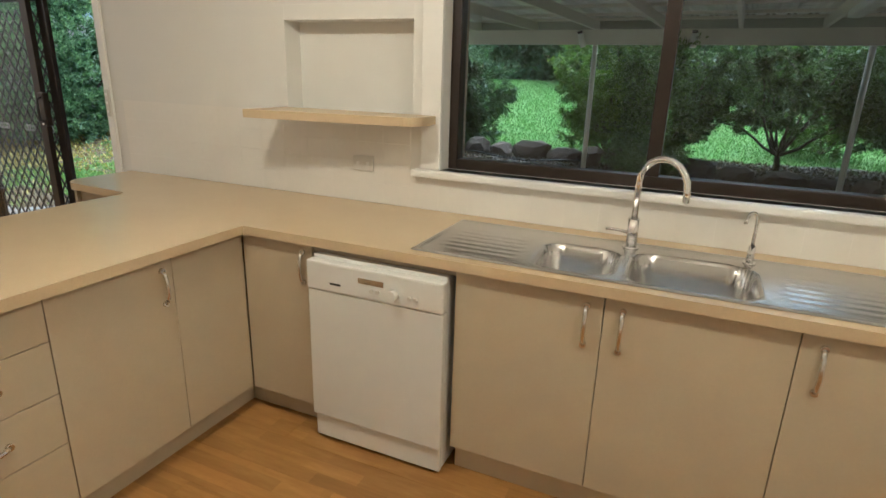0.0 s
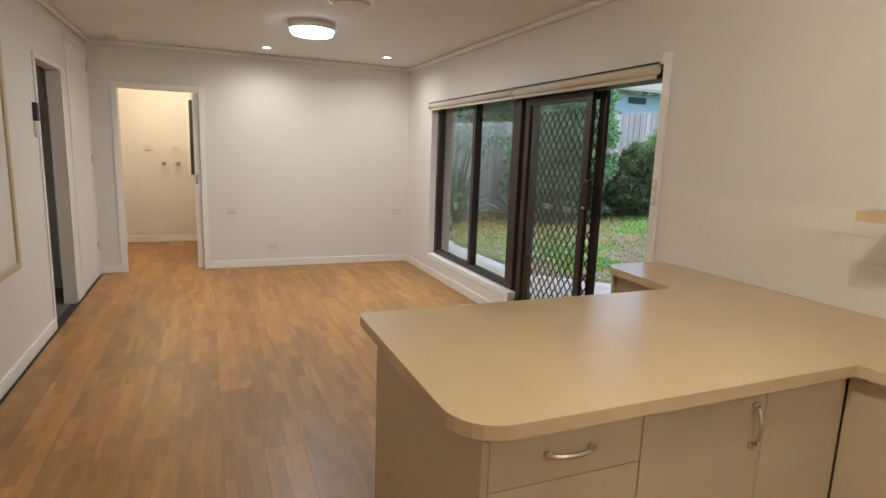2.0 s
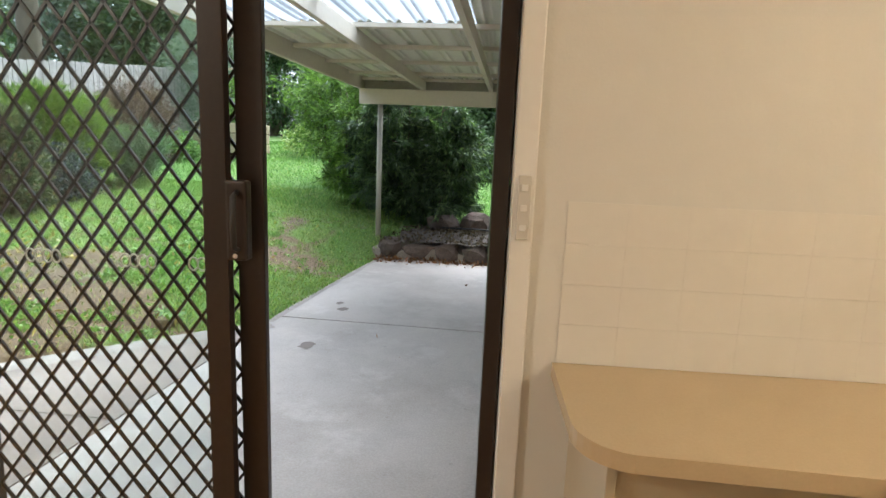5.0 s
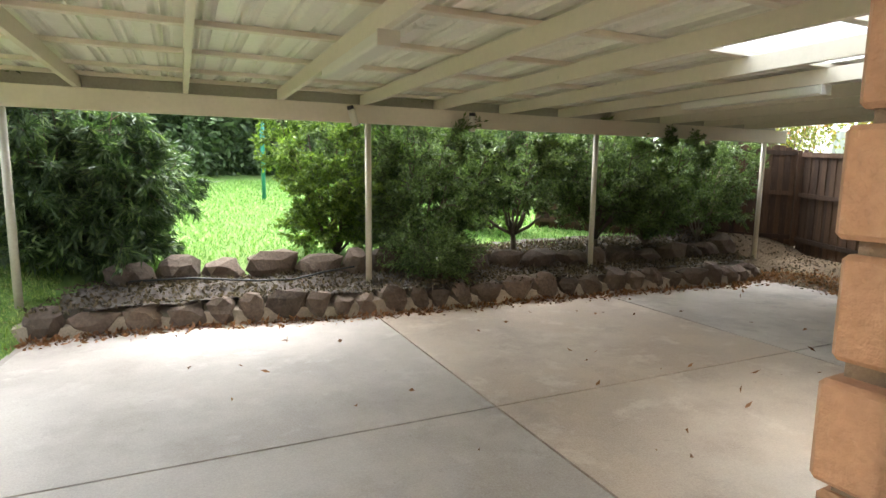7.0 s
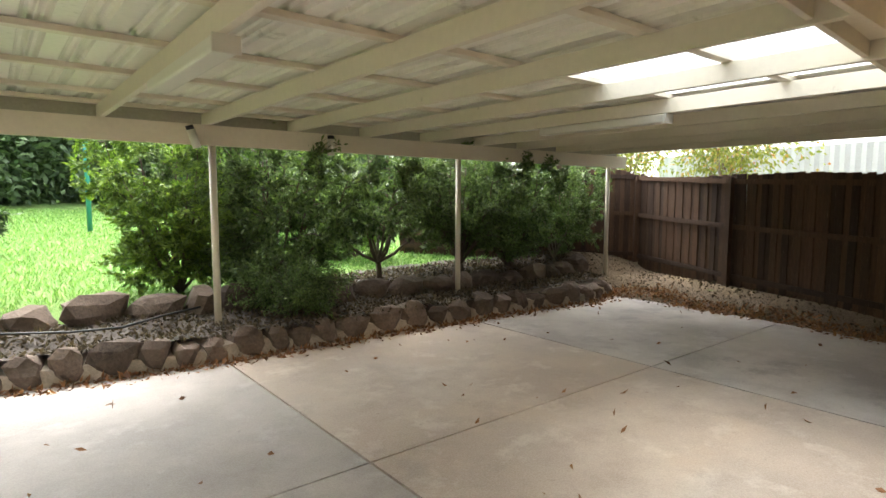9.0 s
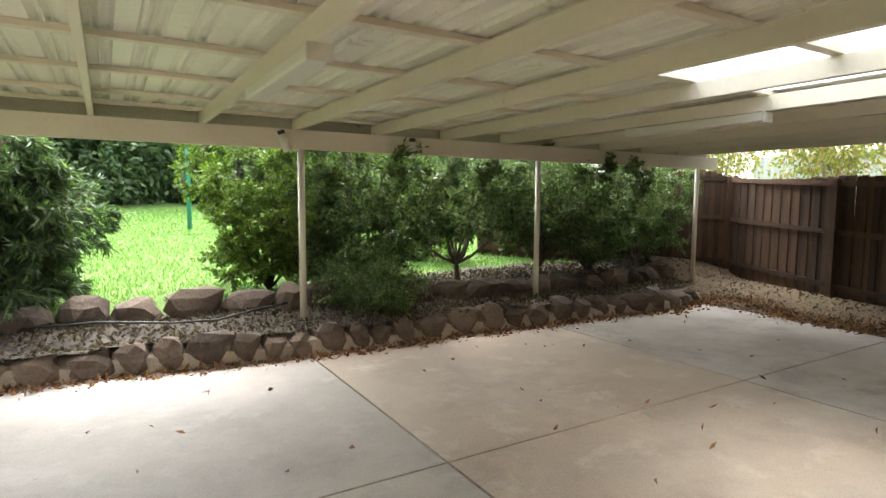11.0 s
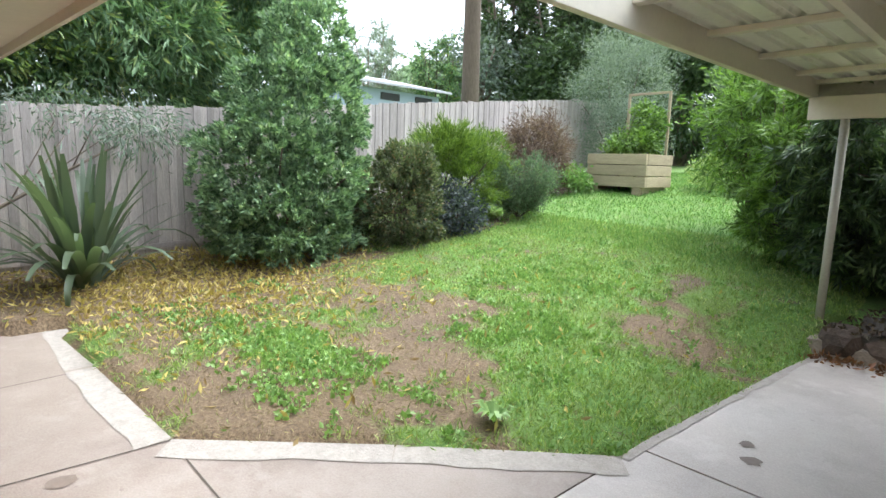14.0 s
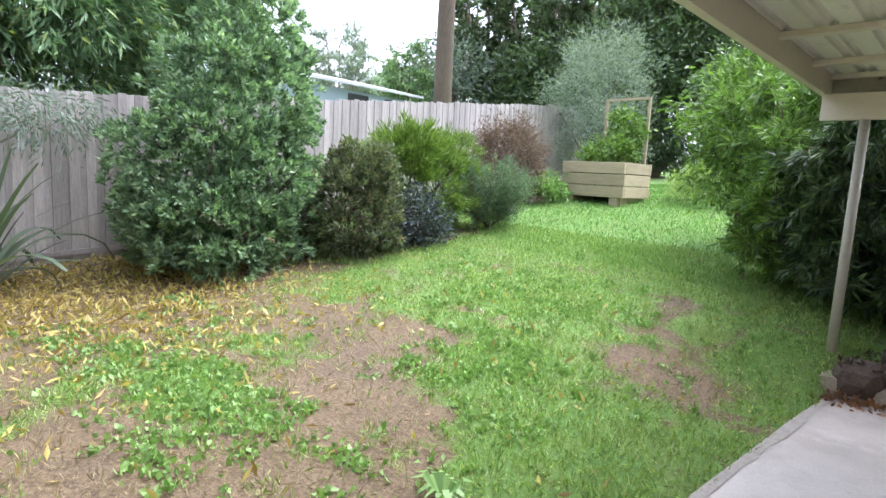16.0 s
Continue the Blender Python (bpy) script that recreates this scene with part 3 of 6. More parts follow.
# ---- doors, plates and lights ----
cd = thing("door_2", (-7.66, YS, 0), "white painted flush cupboard door, shut", "door", kind="structure")
part("leaf", box(B(), (-8.065, YS + 0.002, 0.01), (-7.255, YS + 0.012, 2.385), 0.003), TRIM, cd)
for z in (0.3, 1.25, 2.2):
    part("hinge", box(B(), (-8.09, YS + 0.012, z), (-8.06, YS + 0.026, z + 0.09), 0.002), SATIN, cd)
sd = thing("door_3", (XW - 0.05, -0.86, 0), "white cavity sliding door pushed open", "door", kind="structure")
part("leaf", box(B(), (XW - 0.068, -0.93, 0.01), (XW - 0.032, -0.862, 2.06), 0.003), TRIM, sd)
part("pull", box(B(), (XW - 0.031, -0.925, 1.02), (XW - 0.027, -0.895, 1.13), 0.001), SATIN, sd)


def plate(name, c, axis, w, h, label, dots=2):
    t = thing(name, c, label, "socket", "wall plates")
    x, y, z = c
    if axis == "x":
        part("plate", box(B(), (x, y - w / 2, z - h / 2), (x + 0.01, y + w / 2, z + h / 2), 0.003), PLASTIC, t)
        for i in range(dots):
            yy = y + (i - (dots - 1) / 2) * w / 2
            part("switch", box(B(), (x + 0.01, yy - 0.008, z - 0.012), (x + 0.014, yy + 0.008, z + 0.012), 0.002), TRIM, t)
    else:
        part("plate", box(B(), (x - w / 2, y - 0.01, z - h / 2), (x + w / 2, y, z + h / 2), 0.003), PLASTIC, t)
        for i in range(dots):
            zz = z + (i - (dots - 1) / 2) * h / 3.2 if h > w else z
            xx = x if h > w else x + (i - (dots - 1) / 2) * w / 2
            part("switch", box(B(), (xx - 0.008, y - 0.014, zz - 0.008), (xx + 0.008, y - 0.01, zz + 0.008), 0.002), TRIM, t)


plate("wall_plate", (XW, -0.52, 0.71), "x", 0.115, 0.075, "white blank wall plate on white wall")
plate("power_point", (XW, -0.05, 0.26), "x", 0.115, 0.075, "white double power point above skirting")
plate("wall_plate", (XW, 1.55, 0.68), "x", 0.115, 0.075, "white aerial wall plate near the window")
plate("power_point", (-1.82, YW - 0.003, 1.10), "y", 0.115, 0.075, "white double power point on splashback")
plate("light_switch", (-3.622, YW - 0.016, 1.31), "y", 0.032, 0.16, "narrow white architrave switch with three buttons", 3)
plate("power_point", (-10.4, -1.59, 1.40), "x", 0.12, 0.075, "white power point on laundry wall")
plate("power_point", (-10.4, -1.22, 1.40), "x", 0.12, 0.075, "white power point on laundry wall")
for y in (-1.38, -1.19):
    tp = thing("laundry_tap", (-10.4, y, 1.18), "small chrome laundry tap on wall", "tap", "laundry taps")
    part("spindle", tube(B(), [(-10.4, y, 1.18), (-10.33, y, 1.18)], 0.014, 8), CHROME, tp)
    part("knob", tube(B(), [(-10.33, y, 1.18), (-10.29, y, 1.18)], 0.03, 10), SATIN, tp)
lw = thing("window_3", (-10.4, -0.8, 1.0), "dark framed laundry window", "window", kind="structure")
part("window_frame", box(B(), (-10.4, -1.06, 1.0), (-10.37, -1.02, 2.15), 0.003), TRIM, lw)
part("pane", box(B(), (-10.4, -1.02, 1.02), (-10.385, -0.5, 2.12)), DARK, lw)
ph = thing("intercom_handset", (-6.02, YS, 1.66), "small dark intercom on white wall", "intercom")
part("body", box(B(), (-6.05, YS, 1.62), (-5.99, YS + 0.03, 1.75), 0.006), DARK, ph)
part("cradle", box(B(), (-6.045, YS, 1.50), (-5.995, YS + 0.018, 1.61), 0.004), PLASTIC, ph)
pn = thing("wall_panel", (-5.0, YS, 0.68), "white framed access panel on wall", "panel")
part("board", box(B(), (-5.28, YS, 0.70), (-4.5, YS + 0.012, 2.06), 0.003), PAINT, pn)
part("surround", frame_bars(B(), [(-5.33, 0.66, -5.28, 2.1), (-5.28, 0.66, -4.5, 0.70), (-5.28, 2.06, -4.5, 2.1)], YS, YS + 0.025), CABINET, pn)

for dx, dy in DOWNLIGHTS:
    t = thing("downlight", (dx, dy, CEIL), "small round recessed downlight, lit", "light", "downlights")
    bm = B()
    tube(bm, [(dx, dy, CEIL - 0.008), (dx, dy, CEIL - 0.0)], 0.055, 20)
    part("bezel", bm, TRIM, t)
    part("lens", tube(B(), [(dx, dy, CEIL - 0.012), (dx, dy, CEIL - 0.0075)], 0.038, 20), LIT, t)
t = thing("ceiling_light", (-6.17, 0.09, CEIL), "round white ceiling light, lit", "light")
part("rim", tube(B(), [(-6.17, 0.09, CEIL - 0.06), (-6.17, 0.09, CEIL)], 0.20, 32), TRIM, t)
part("diffuser", tube(B(), [(-6.17, 0.09, CEIL - 0.10), (-6.17, 0.09, CEIL - 0.085), (-6.17, 0.09, CEIL - 0.06)], 0.17, 32, 0.19), LIT, t)
t = thing("ceiling_vent", (-5.2, 0.2, CEIL), "round white unlit ceiling fitting", "vent")
part("rim", tube(B(), [(-5.2, 0.2, CEIL - 0.03), (-5.2, 0.2, CEIL)], 0.17, 28), TRIM, t)
part("cover", tube(B(), [(-5.2, 0.2, CEIL - 0.045), (-5.2, 0.2, CEIL - 0.03)], 0.12, 28, 0.15), PLASTIC, t)
t = thing("smoke_alarm", (-7.95, -1.67, CEIL), "small white smoke alarm on ceiling", "smoke alarm")
part("body", tube(B(), [(-7.95, -1.67, CEIL - 0.04), (-7.95, -1.67, CEIL)], 0.05, 20, 0.06), PLASTIC, t)
t = thing("floor_vent", (-5.74, 1.56, 0), "white metal floor register set in boards", "vent")
part("frame", box(box(box(box(B(), (-5.90, 1.47, 0.001), (-5.57, 1.487, 0.007)), (-5.90, 1.633, 0.001), (-5.57, 1.65, 0.007)),
                                                              (-5.90, 1.487, 0.001), (-5.875, 1.633, 0.007)), (-5.595, 1.487, 0.001), (-5.57, 1.633, 0.007)), PLASTIC, t)
# flat dark plate, its colour stands in for the shade down the duct
part("well_shade_plate", box(B(), (-5.875, 1.487, 0.0005), (-5.595, 1.633, 0.0025)), DARK, t)
for i in range(9):
    part("slat", box(B(), (-5.875 + 0.031 * i, 1.487, 0.0025), (-5.862 + 0.031 * i, 1.633, 0.006)), SATIN, t)

# ---- kitchen ----
HZ = 0.905


def arc(cx, cy, r, a0, a1, n=8):
    return [(cx + r * math.cos(radians(a0 + (a1 - a0) * i / n)), cy + r * math.sin(radians(a0 + (a1 - a0) * i / n))) for i in range(n + 1)]


outline = ([(-3.52, YW)] + arc(-3.40, 1.385, 0.12, 180, 262) + [(-2.98, 1.245), (-2.95, 1.2)] + arc(-2.91, -0.25, 0.04, 180, 270, 4)
           + arc(-2.13, -0.16, 0.13, 270, 360) + [(-2.0, 1.045), (-1.2, 1.045), (-1.2, YW)])
wt = thing("worktop", (-2.4, 0.5, HZ - 0.038), "beige laminate worktop with rounded peninsula end", "worktop")
part("peninsula_top", prism(B(), outline, HZ - 0.038, HZ), LAMINATE, wt)
bm = box(B(), (-1.2, 1.045, HZ - 0.038), (1.0, 1.12, HZ))
box(bm, (-1.2, 1.57, HZ - 0.038), (1.0, YW, HZ))
box(bm, (0.40, 1.12, HZ - 0.038), (1.0, 1.57, HZ))
part("sink_run_top", bm, LAMINATE, wt)


def bow_handle(parent, a, b, out):
    a, b, o = Vector(a), Vector(b), Vector(out)
    pts = [a + (b - a) * (i / 10) + o * (0.004 + 0.024 * max(0.0, math.sin(math.pi * i / 10)) ** 0.5) for i in range(11)]
    bm = tube(B(), pts, 0.0075, 8)
    for p in (a, b):
        tube(bm, [p, p + o * 0.012], 0.011, 8)
    return part("handle", bm, SATIN, parent, "satin nickel bow handle")


def front(parent, name, axis, c, lo, hi, z0, z1, handle=None):
    """A door or drawer front on the plane at c."""
    g = 0.0016
    if axis == "x+":
        f = part(name, box(B(), (c - 0.016, lo + g, z0 + g), (c, hi - g, z1 - g), 0.002), CABINET, parent)
    elif axis == "y-":
        f = part(name, box(B(), (lo + g, c, z0 + g), (hi - g, c + 0.016, z1 - g), 0.002), CABINET, parent)
    if handle:
        o = (1, 0, 0) if axis == "x+" else (0, -1, 0)
        kind, u, v, l = handle
        d = Vector((0, 0, l / 2)) if kind == "v" else Vector((0, l / 2, 0)) if axis == "x+" else Vector((l / 2, 0, 0))
        m = Vector((c, u, v)) if axis == "x+" else Vector((u, c, v))
        bow_handle(f, m - d, m + d, o)
    return f


XF, YFR = -2.04, 1.075
K = 0.11   # plinth height
cab = thing("drawer_unit", (-2.4, 0, 0), "cream drawer unit with four fronts, end of peninsula", "cabinet", "kitchen cabinets")
part("carcass", box(B(), (-2.84, -0.205, K), (XF - 0.017, 0.25, HZ - 0.04)), CARCASS, cab)
part("end_panel", box(B(), (-2.912, -0.225, 0.0), (XF, -0.205, HZ - 0.04), 0.002), CABINET, cab)
for z0, z1 in ((0.715, 0.862), (0.535, 0.715), (0.355, 0.535), (K + 0.01, 0.355)):
    front(cab, "drawer_front", "x+", XF, -0.205, 0.25, z0, z1, ("h", 0.02, (z0 + z1) / 2, 0.13))
cab = thing("base_cabinet", (-2.4, 0.5, 0), "cream peninsula base cabinet with one door", "cabinet", "kitchen cabinets")
part("carcass", box(B(), (-2.84, 0.252, K), (XF - 0.017, 0.712, HZ - 0.04)), CARCASS, cab)
front(cab, "cabinet_door", "x+", XF, 0.25, 0.712, K + 0.01, 0.862, ("v", 0.665, 0.75, 0.13))
cab = thing("corner_cabinet", (-2.2, 1.3, 0), "cream corner cabinet beside the dishwasher", "cabinet", "kitchen cabinets")
part("carcass", box(box(B(), (-2.84, 0.714, K), (XF - 0.017, 1.30, HZ - 0.04)), (-2.84, 1.30, K), (-1.68, YW - 0.01, HZ - 0.04)), CARCASS, cab)
front(cab, "cabinet_door", "x+", XF, 0.712, YFR, K + 0.01, 0.862)
front(cab, "cabinet_door", "y-", YFR, XF + 0.004, -1.675, K + 0.01, 0.862, ("v", -1.72, 0.76, 0.13))
cab = thing("back_cabinet", (-3.0, 1.5, 0), "cream shallow cabinet under the short worktop", "cabinet", "kitchen cabinets")
part("carcass", box(B(), (-3.44, 1.335, K), (-2.862, YW - 0.01, HZ - 0.04)), CARCASS, cab)
part("end_panel", box(B(), (-3.46, 1.295, 0.0), (-3.44, YW, HZ - 0.04), 0.002), CABINET, cab)
front(cab, "cabinet_door", "y-", 1.315, -3.44, -2.93, K + 0.01, 0.862, ("v", -3.0, 0.74, 0.13))
part("back_panel", box(B(), (-2.912, -0.205, 0.0), (-2.896, 1.31, HZ - 0.04), 0.002), CABINET, cab)
bow_handle(cab, (-2.913, 1.12, 0.68), (-2.913, 1.12, 0.8), (-1, 0, 0))
bm = B()
box(bm, (-2.8, -0.2, 0), (XF - 0.07, 1.15, K))
box(bm, (XF - 0.07, YFR + 0.07, 0), (-1.68, 1.2, K))
box(bm, (-1.04, YFR + 0.05, 0), (1.0, 1.2, K))
box(bm, (-3.42, 1.39, 0), (-2.87, 1.45, K))
whole("plinth", bm, CABINET, "cream kickboard under the cabinets", "kickboard")
for x0, x1, hx in ((-1.045, -0.52, -0.575), (-0.52, 0.03, -0.46), (0.03, 0.56, 0.09)):
    cab = thing("base_cabinet", (x0, 1.3, 0), "cream base cabinet with one door below the sink", "cabinet", "kitchen cabinets")
    bm = B()
    for a, b in (((x0 + 0.001, YFR + 0.017, K), (x0 + 0.016, YW - 0.01, 0.70)), ((x1 - 0.016, YFR + 0.017, K), (x1 - 0.001, YW - 0.01, 0.70)), ((x0 + 0.016, YFR + 0.017, K), (x1 - 0.016, YW - 0.01, K + 0.016)),
                 ((x0 + 0.001, YFR + 0.017, 0.84), (x1 - 0.001, YFR + 0.03, HZ - 0.04))):
        box(bm, a, b)
    part("carcass", bm, CARCASS, cab)
    front(cab, "cabinet_door", "y-", YFR, x0, x1, K + 0.01, 0.862, ("v", hx, 0.75, 0.14))

dw = thing("dishwasher", (-1.36, 1.3, 0), "white freestanding dishwasher under the worktop", "dishwasher")
part("body", box(B(), (-1.655, 1.06, 0.02), (-1.07, 1.66, 0.835), 0.004), ENAMEL, dw)
dd = part("door", box(B(), (-1.66, 1.02, 0.125), (-1.065, 1.06, 0.70), 0.006), ENAMEL, dw)
pnl = part("control_panel", box(B(), (-1.66, 1.015, 0.703), (-1.065, 1.06, 0.822), 0.008), ENAMEL, dw)
part("kick_panel", box(B(), (-1.655, 1.035, 0.015), (-1.07, 1.06, 0.12), 0.004), ENAMEL, dw)
part("grip_recess", box(B(), (-1.42, 1.013, 0.765), (-1.31, 1.0155, 0.787), 0.001), SATIN, pnl, "grey recessed grip")
part("badge", box(B(), (-1.55, 1.0135, 0.735), (-1.50, 1.0155, 0.743)), DARK, pnl)
part("dial", tube(B(), [(-1.265, 1.015, 0.745), (-1.265, 0.985, 0.745)], 0.022, 20), ENAMEL, pnl)
for bx in (-1.36, -1.335, -1.2, -1.175):
    part("button", tube(B(), [(bx, 1.015, 0.742), (bx, 1.009, 0.742)], 0.008, 10), PLASTIC, pnl)
whole("filler_strip", box(B(), (-1.675, 1.085, 0.835), (-1.045, 1.10, HZ - 0.04)), CARCASS, "dark beige rail above the dishwasher", "rail")

# sink: a pressed sheet
SX0, SX1, SY0, SY1 = -1.24, 0.44, 1.09, 1.595


def sink_height(x, y):
    z = HZ + 0.009
    e = min(x - SX0, SX1 - x, y - SY0, SY1 - y)
    if e < 0.012:
        z = HZ + 0.002 + 0.007 * math.sin(math.pi * max(e, 0) / 0.024)
    elif e > 0.022:
        z = HZ + 0.005
    for bx0, bx1, by0, by1, dp in ((-0.80, -0.52, 1.125, 1.44, 0.13), (-0.475, -0.075, 1.115, 1.47, 0.17)):
        cx, cy, hx, hy, r = (bx0 + bx1) / 2, (by0 + by1) / 2, (bx1 - bx0) / 2, (by1 - by0) / 2, 0.085
        qx, qy = abs(x - cx) - hx + r, abs(y - cy) - hy + r
        d = math.hypot(max(qx, 0), max(qy, 0)) + min(max(qx, qy), 0) - r
        k = min(1, max(0, -d / 0.035))
        z -= dp * (1 - (1 - k) ** 2.5)
    for dx0, dx1 in ((-1.18, -0.86), (0.0, 0.38)):
        if dx0 < x < dx1 and 1.15 < y < 1.5:
            z += 0.0008 * math.sin((y - 1.15) / 0.35 * 14 * math.pi)
    return z


nx, ny = 168, 64
vs = [(SX0 + (SX1 - SX0) * i / nx, SY0 + (SY1 - SY0) * j / ny, 0) for j in range(ny + 1) for i in range(nx + 1)]
vs = [(x, y, sink_height(x, y)) for x, y, _ in vs]
fs = [(j * (nx + 1) + i, j * (nx + 1) + i + 1, (j + 1) * (nx + 1) + i + 1, (j + 1) * (nx + 1) + i) for j in range(ny) for i in range(nx)]
sink = thing("sink", (-0.4, 1.34, HZ), "stainless steel double bowl sink with two drainers", "sink")
under(new("basin", raw("basin", vs, fs, STEEL, True)), sink)
for wx, wz in ((-0.66, HZ - 0.123), (-0.275, HZ - 0.163)):
    part("waste", tube(B(), [(wx, 1.29, wz), (wx, 1.29, wz + 0.004)], 0.035, 18), CHROME, sink)

mx = thing("mixer_tap", (-0.5, 1.52, HZ), "tall chrome gooseneck mixer tap at the sink", "tap")
bm = tube(B(), [(-0.5, 1.52, HZ + 0.004), (-0.5, 1.52, HZ + 0.012)], 0.03, 18)
tube(bm, [(-0.5, 1.52, HZ + 0.012), (-0.5, 1.52, HZ + 0.12)], 0.021, 16)
part("body", bm, CHROME, mx)
pts = [(-0.5, 1.52, HZ + 0.12), (-0.5, 1.52, HZ + 0.26)] + [(-0.5 + 0.085 * (1 - math.cos(a)), 1.52 - 0.05 * (1 - math.cos(a)), HZ + 0.26 + 0.1 * math.sin(a)) for a in [math.pi * k / 10 for k in range(1, 11)]]
pts.append((pts[-1][0], pts[-1][1], pts[-1][2] - 0.04))
part("spout", tube(B(), pts, 0.0125, 12), CHROME, mx)
part("lever", tube(B(), [(-0.5, 1.52, HZ + 0.06), (-0.55, 1.51, HZ + 0.072), (-0.60, 1.50, HZ + 0.075)], 0.006, 8), CHROME, mx)
ft = thing("filter_tap", (-0.09, 1.53, HZ), "small chrome filtered water tap", "tap")
part("body", tube(tube(B(), [(-0.09, 1.53, HZ + 0.004), (-0.09, 1.53, HZ + 0.01)], 0.022, 14), [(-0.09, 1.53, HZ + 0.01), (-0.09, 1.53, HZ + 0.07)], 0.013, 12), CHROME, ft)
pts = [(-0.09, 1.53, HZ + 0.07), (-0.09, 1.53, HZ + 0.16)] + [(-0.09 - 0.02 * (1 - math.cos(a)), 1.53 - 0.03 * (1 - math.cos(a)), HZ + 0.16 + 0.035 * math.sin(a)) for a in [math.pi * k / 8 for k in range(1, 9)]]
part("spout", tube(B(), pts, 0.0065, 10), CHROME, ft)
part("lever", tube(B(), [(-0.09, 1.53, HZ + 0.065), (-0.09, 1.49, HZ + 0.08)], 0.005, 8), DARK, ft, "black lever")

shelf_out = [(-2.29, YW), (-2.29, 1.40)] + [(-1.72, 1.46)] + arc(-1.50, 1.56, 0.075, 270, 350, 6) + [(-1.425, YW)]
sh = thing("wall_shelf", (-1.85, YW, 1.31), "beige laminate shelf below the wall niche", "shelf")
part("board", prism(B(), shelf_out, 1.312, 1.35), LAMINATE, sh)
# niche surround
bm = B()
for a, b in (((NX0 - 0.07, YW - 0.005, 1.35), (NX0, YW, NZ1 + 0.07)), ((NX1, YW - 0.005, 1.35), (WX0 - 0.1, YW, NZ1 + 0.07)), ((NX0, YW - 0.005, NZ1), (NX1, YW, NZ1 + 0.07))):
    box(bm, a, b, 0.002)
structure("trim_niche", bm, PAINT, "white flat surround of the wall niche", "trim")

# ---- outdoors: ground and paving ----
SLAB = -0.08
PATIO = [(-10.6, YO), (-10.36, 2.42), (-10.12, 3.22), (-8.9, 3.12), (-7.37, 3.10), (-6.45, 3.98), (-5.5, 4.80), (-5.47, 5.14), (-5.32, 6.28), (-5.22, 7.05), (-5.05, 8.1),
         (-3.5, 8.15), (-1.9, 7.9), (1.0, 7.7), (3.3, 7.4), (4.2, 7.0), (4.02, 5.5), (3.92, 4.6), (3.7, 3.3), (3.6, YO)]


def inside(x, y, poly):
    c = False
    for (x0, y0), (x1, y1) in zip(poly, poly[1:] + poly[:1]):
        if (y0 > y) != (y1 > y) and x < (x1 - x0) * (y - y0) / (y1 - y0) + x0:
            c = not c
    return c


def nz(x, y, s, k=0.0):
    return noise.noise(Vector((x * s, y * s, k)))


def land(x, y):
    d = y - 4.5
    z = -0.10 + (0.11 if x < -6 else 0.085 if x > -4 else 0.0975 - 0.0125 * (x + 5)) * (d if d > 1.5 else max(0.0, (d + 1.5) ** 2 / 6.0) if d > -1.5 else 0.0) + 0.03 * max(0.0, min(8, -x - 6))
    z += 0.02 * nz(x, y, 0.9) + 0.012 * nz(x, y, 3.1)
    w, q = max(0.0, min(1.0, (x + 6.9) / 1.5)), max(0.0, min(1.0, (y - 7.3) / 0.9))
    k = w * w * (3 - 2 * w) * (1 - q * q * (3 - 2 * q))
    z = z * (1 - k) - 0.1 * k
    if x > 3.7 and y < 9:
        e = min(1.0, (x - 3.7) / 1.3)
        z += 0.2 * e * e * (3 - 2 * e)
    far = max(0.0, y - 17)
    return min(z, 1.35 + 0.03 * far) if y > 15 else z


def ground_z(x, y):
    if y < YO or inside(x, y, PATIO):
        return min(-0.14, land(x, y))
    return land(x, y)


BARE = [(-8.5, 5.75, 0.9, 0.33, 0.6), (-7.6, 6.1, 0.6, 0.22, 0.45), (-7.4, 5.05, 0.55, 0.35, 0.4), (-7.3, 3.65, 0.8, 0.25, 0.65), (-6.03, 6.97, 0.42, 0.45, 0.9),
        (-6.5, 8.05, 0.2, 0.45, 0.5), (-10.3, 4.9, 1.2, 1.1, 0.7), (-9.0, 3.7, 0.7, 0.3, 0.3)]
LUSH = [(-8.1, 4.3, 0.75, 0.33, 0.9), (-7.7, 3.75, 0.5, 0.16, 0.5), (-6.95, 6.05, 0.55, 0.45, 0.65), (-7.6, 7.4, 0.9, 0.5, 0.5), (-6.6, 5.3, 0.3, 0.2, 0.35), (-7.2, 4.5, 0.35, 0.2, 0.4), (-9.4, 4.1, 0.6, 0.25, 0.4)]


def patch(table, x, y):
    return sum(k * math.exp(-((x - a) / rx) ** 2 - ((y - b) / ry) ** 2) for a, b, rx, ry, k in table)


def cover(x, y):
    """How much turf covers the soil, 0 to 1."""
    c = 0.58 + 0.4 * nz(x, y, 0.75, 3) + 0.5 * nz(x, y, 2.6, 5) + 0.5 * nz(x, y, 7, 5)
    c += 0.10 * (y - 6.0)
    if x < -5.2 and y < 9:
        c += 0.3 * patch(LUSH, x, y) - patch(BARE, x, y) + 0.4 * math.exp(-((x + 6.0) ** 2 / 0.5 + (y - 5.3) ** 2 / 0.4))
    if x < -9.8 and y < 12:
        c -= 0.35
    if x > -5.4 and y > 8.5:
        c += 0.5
    if x > 2.5:
        c -= 0.8 * min(1, x - 2.5)
    return max(0.0, min(1.0, c))


def steps(pairs):
    out = []
    for a, b, s in pairs:
        n = max(1, round((b - a) / s))
        out += [a + (b - a) * i / n for i in range(n)]
    return out + [pairs[-1][1]]


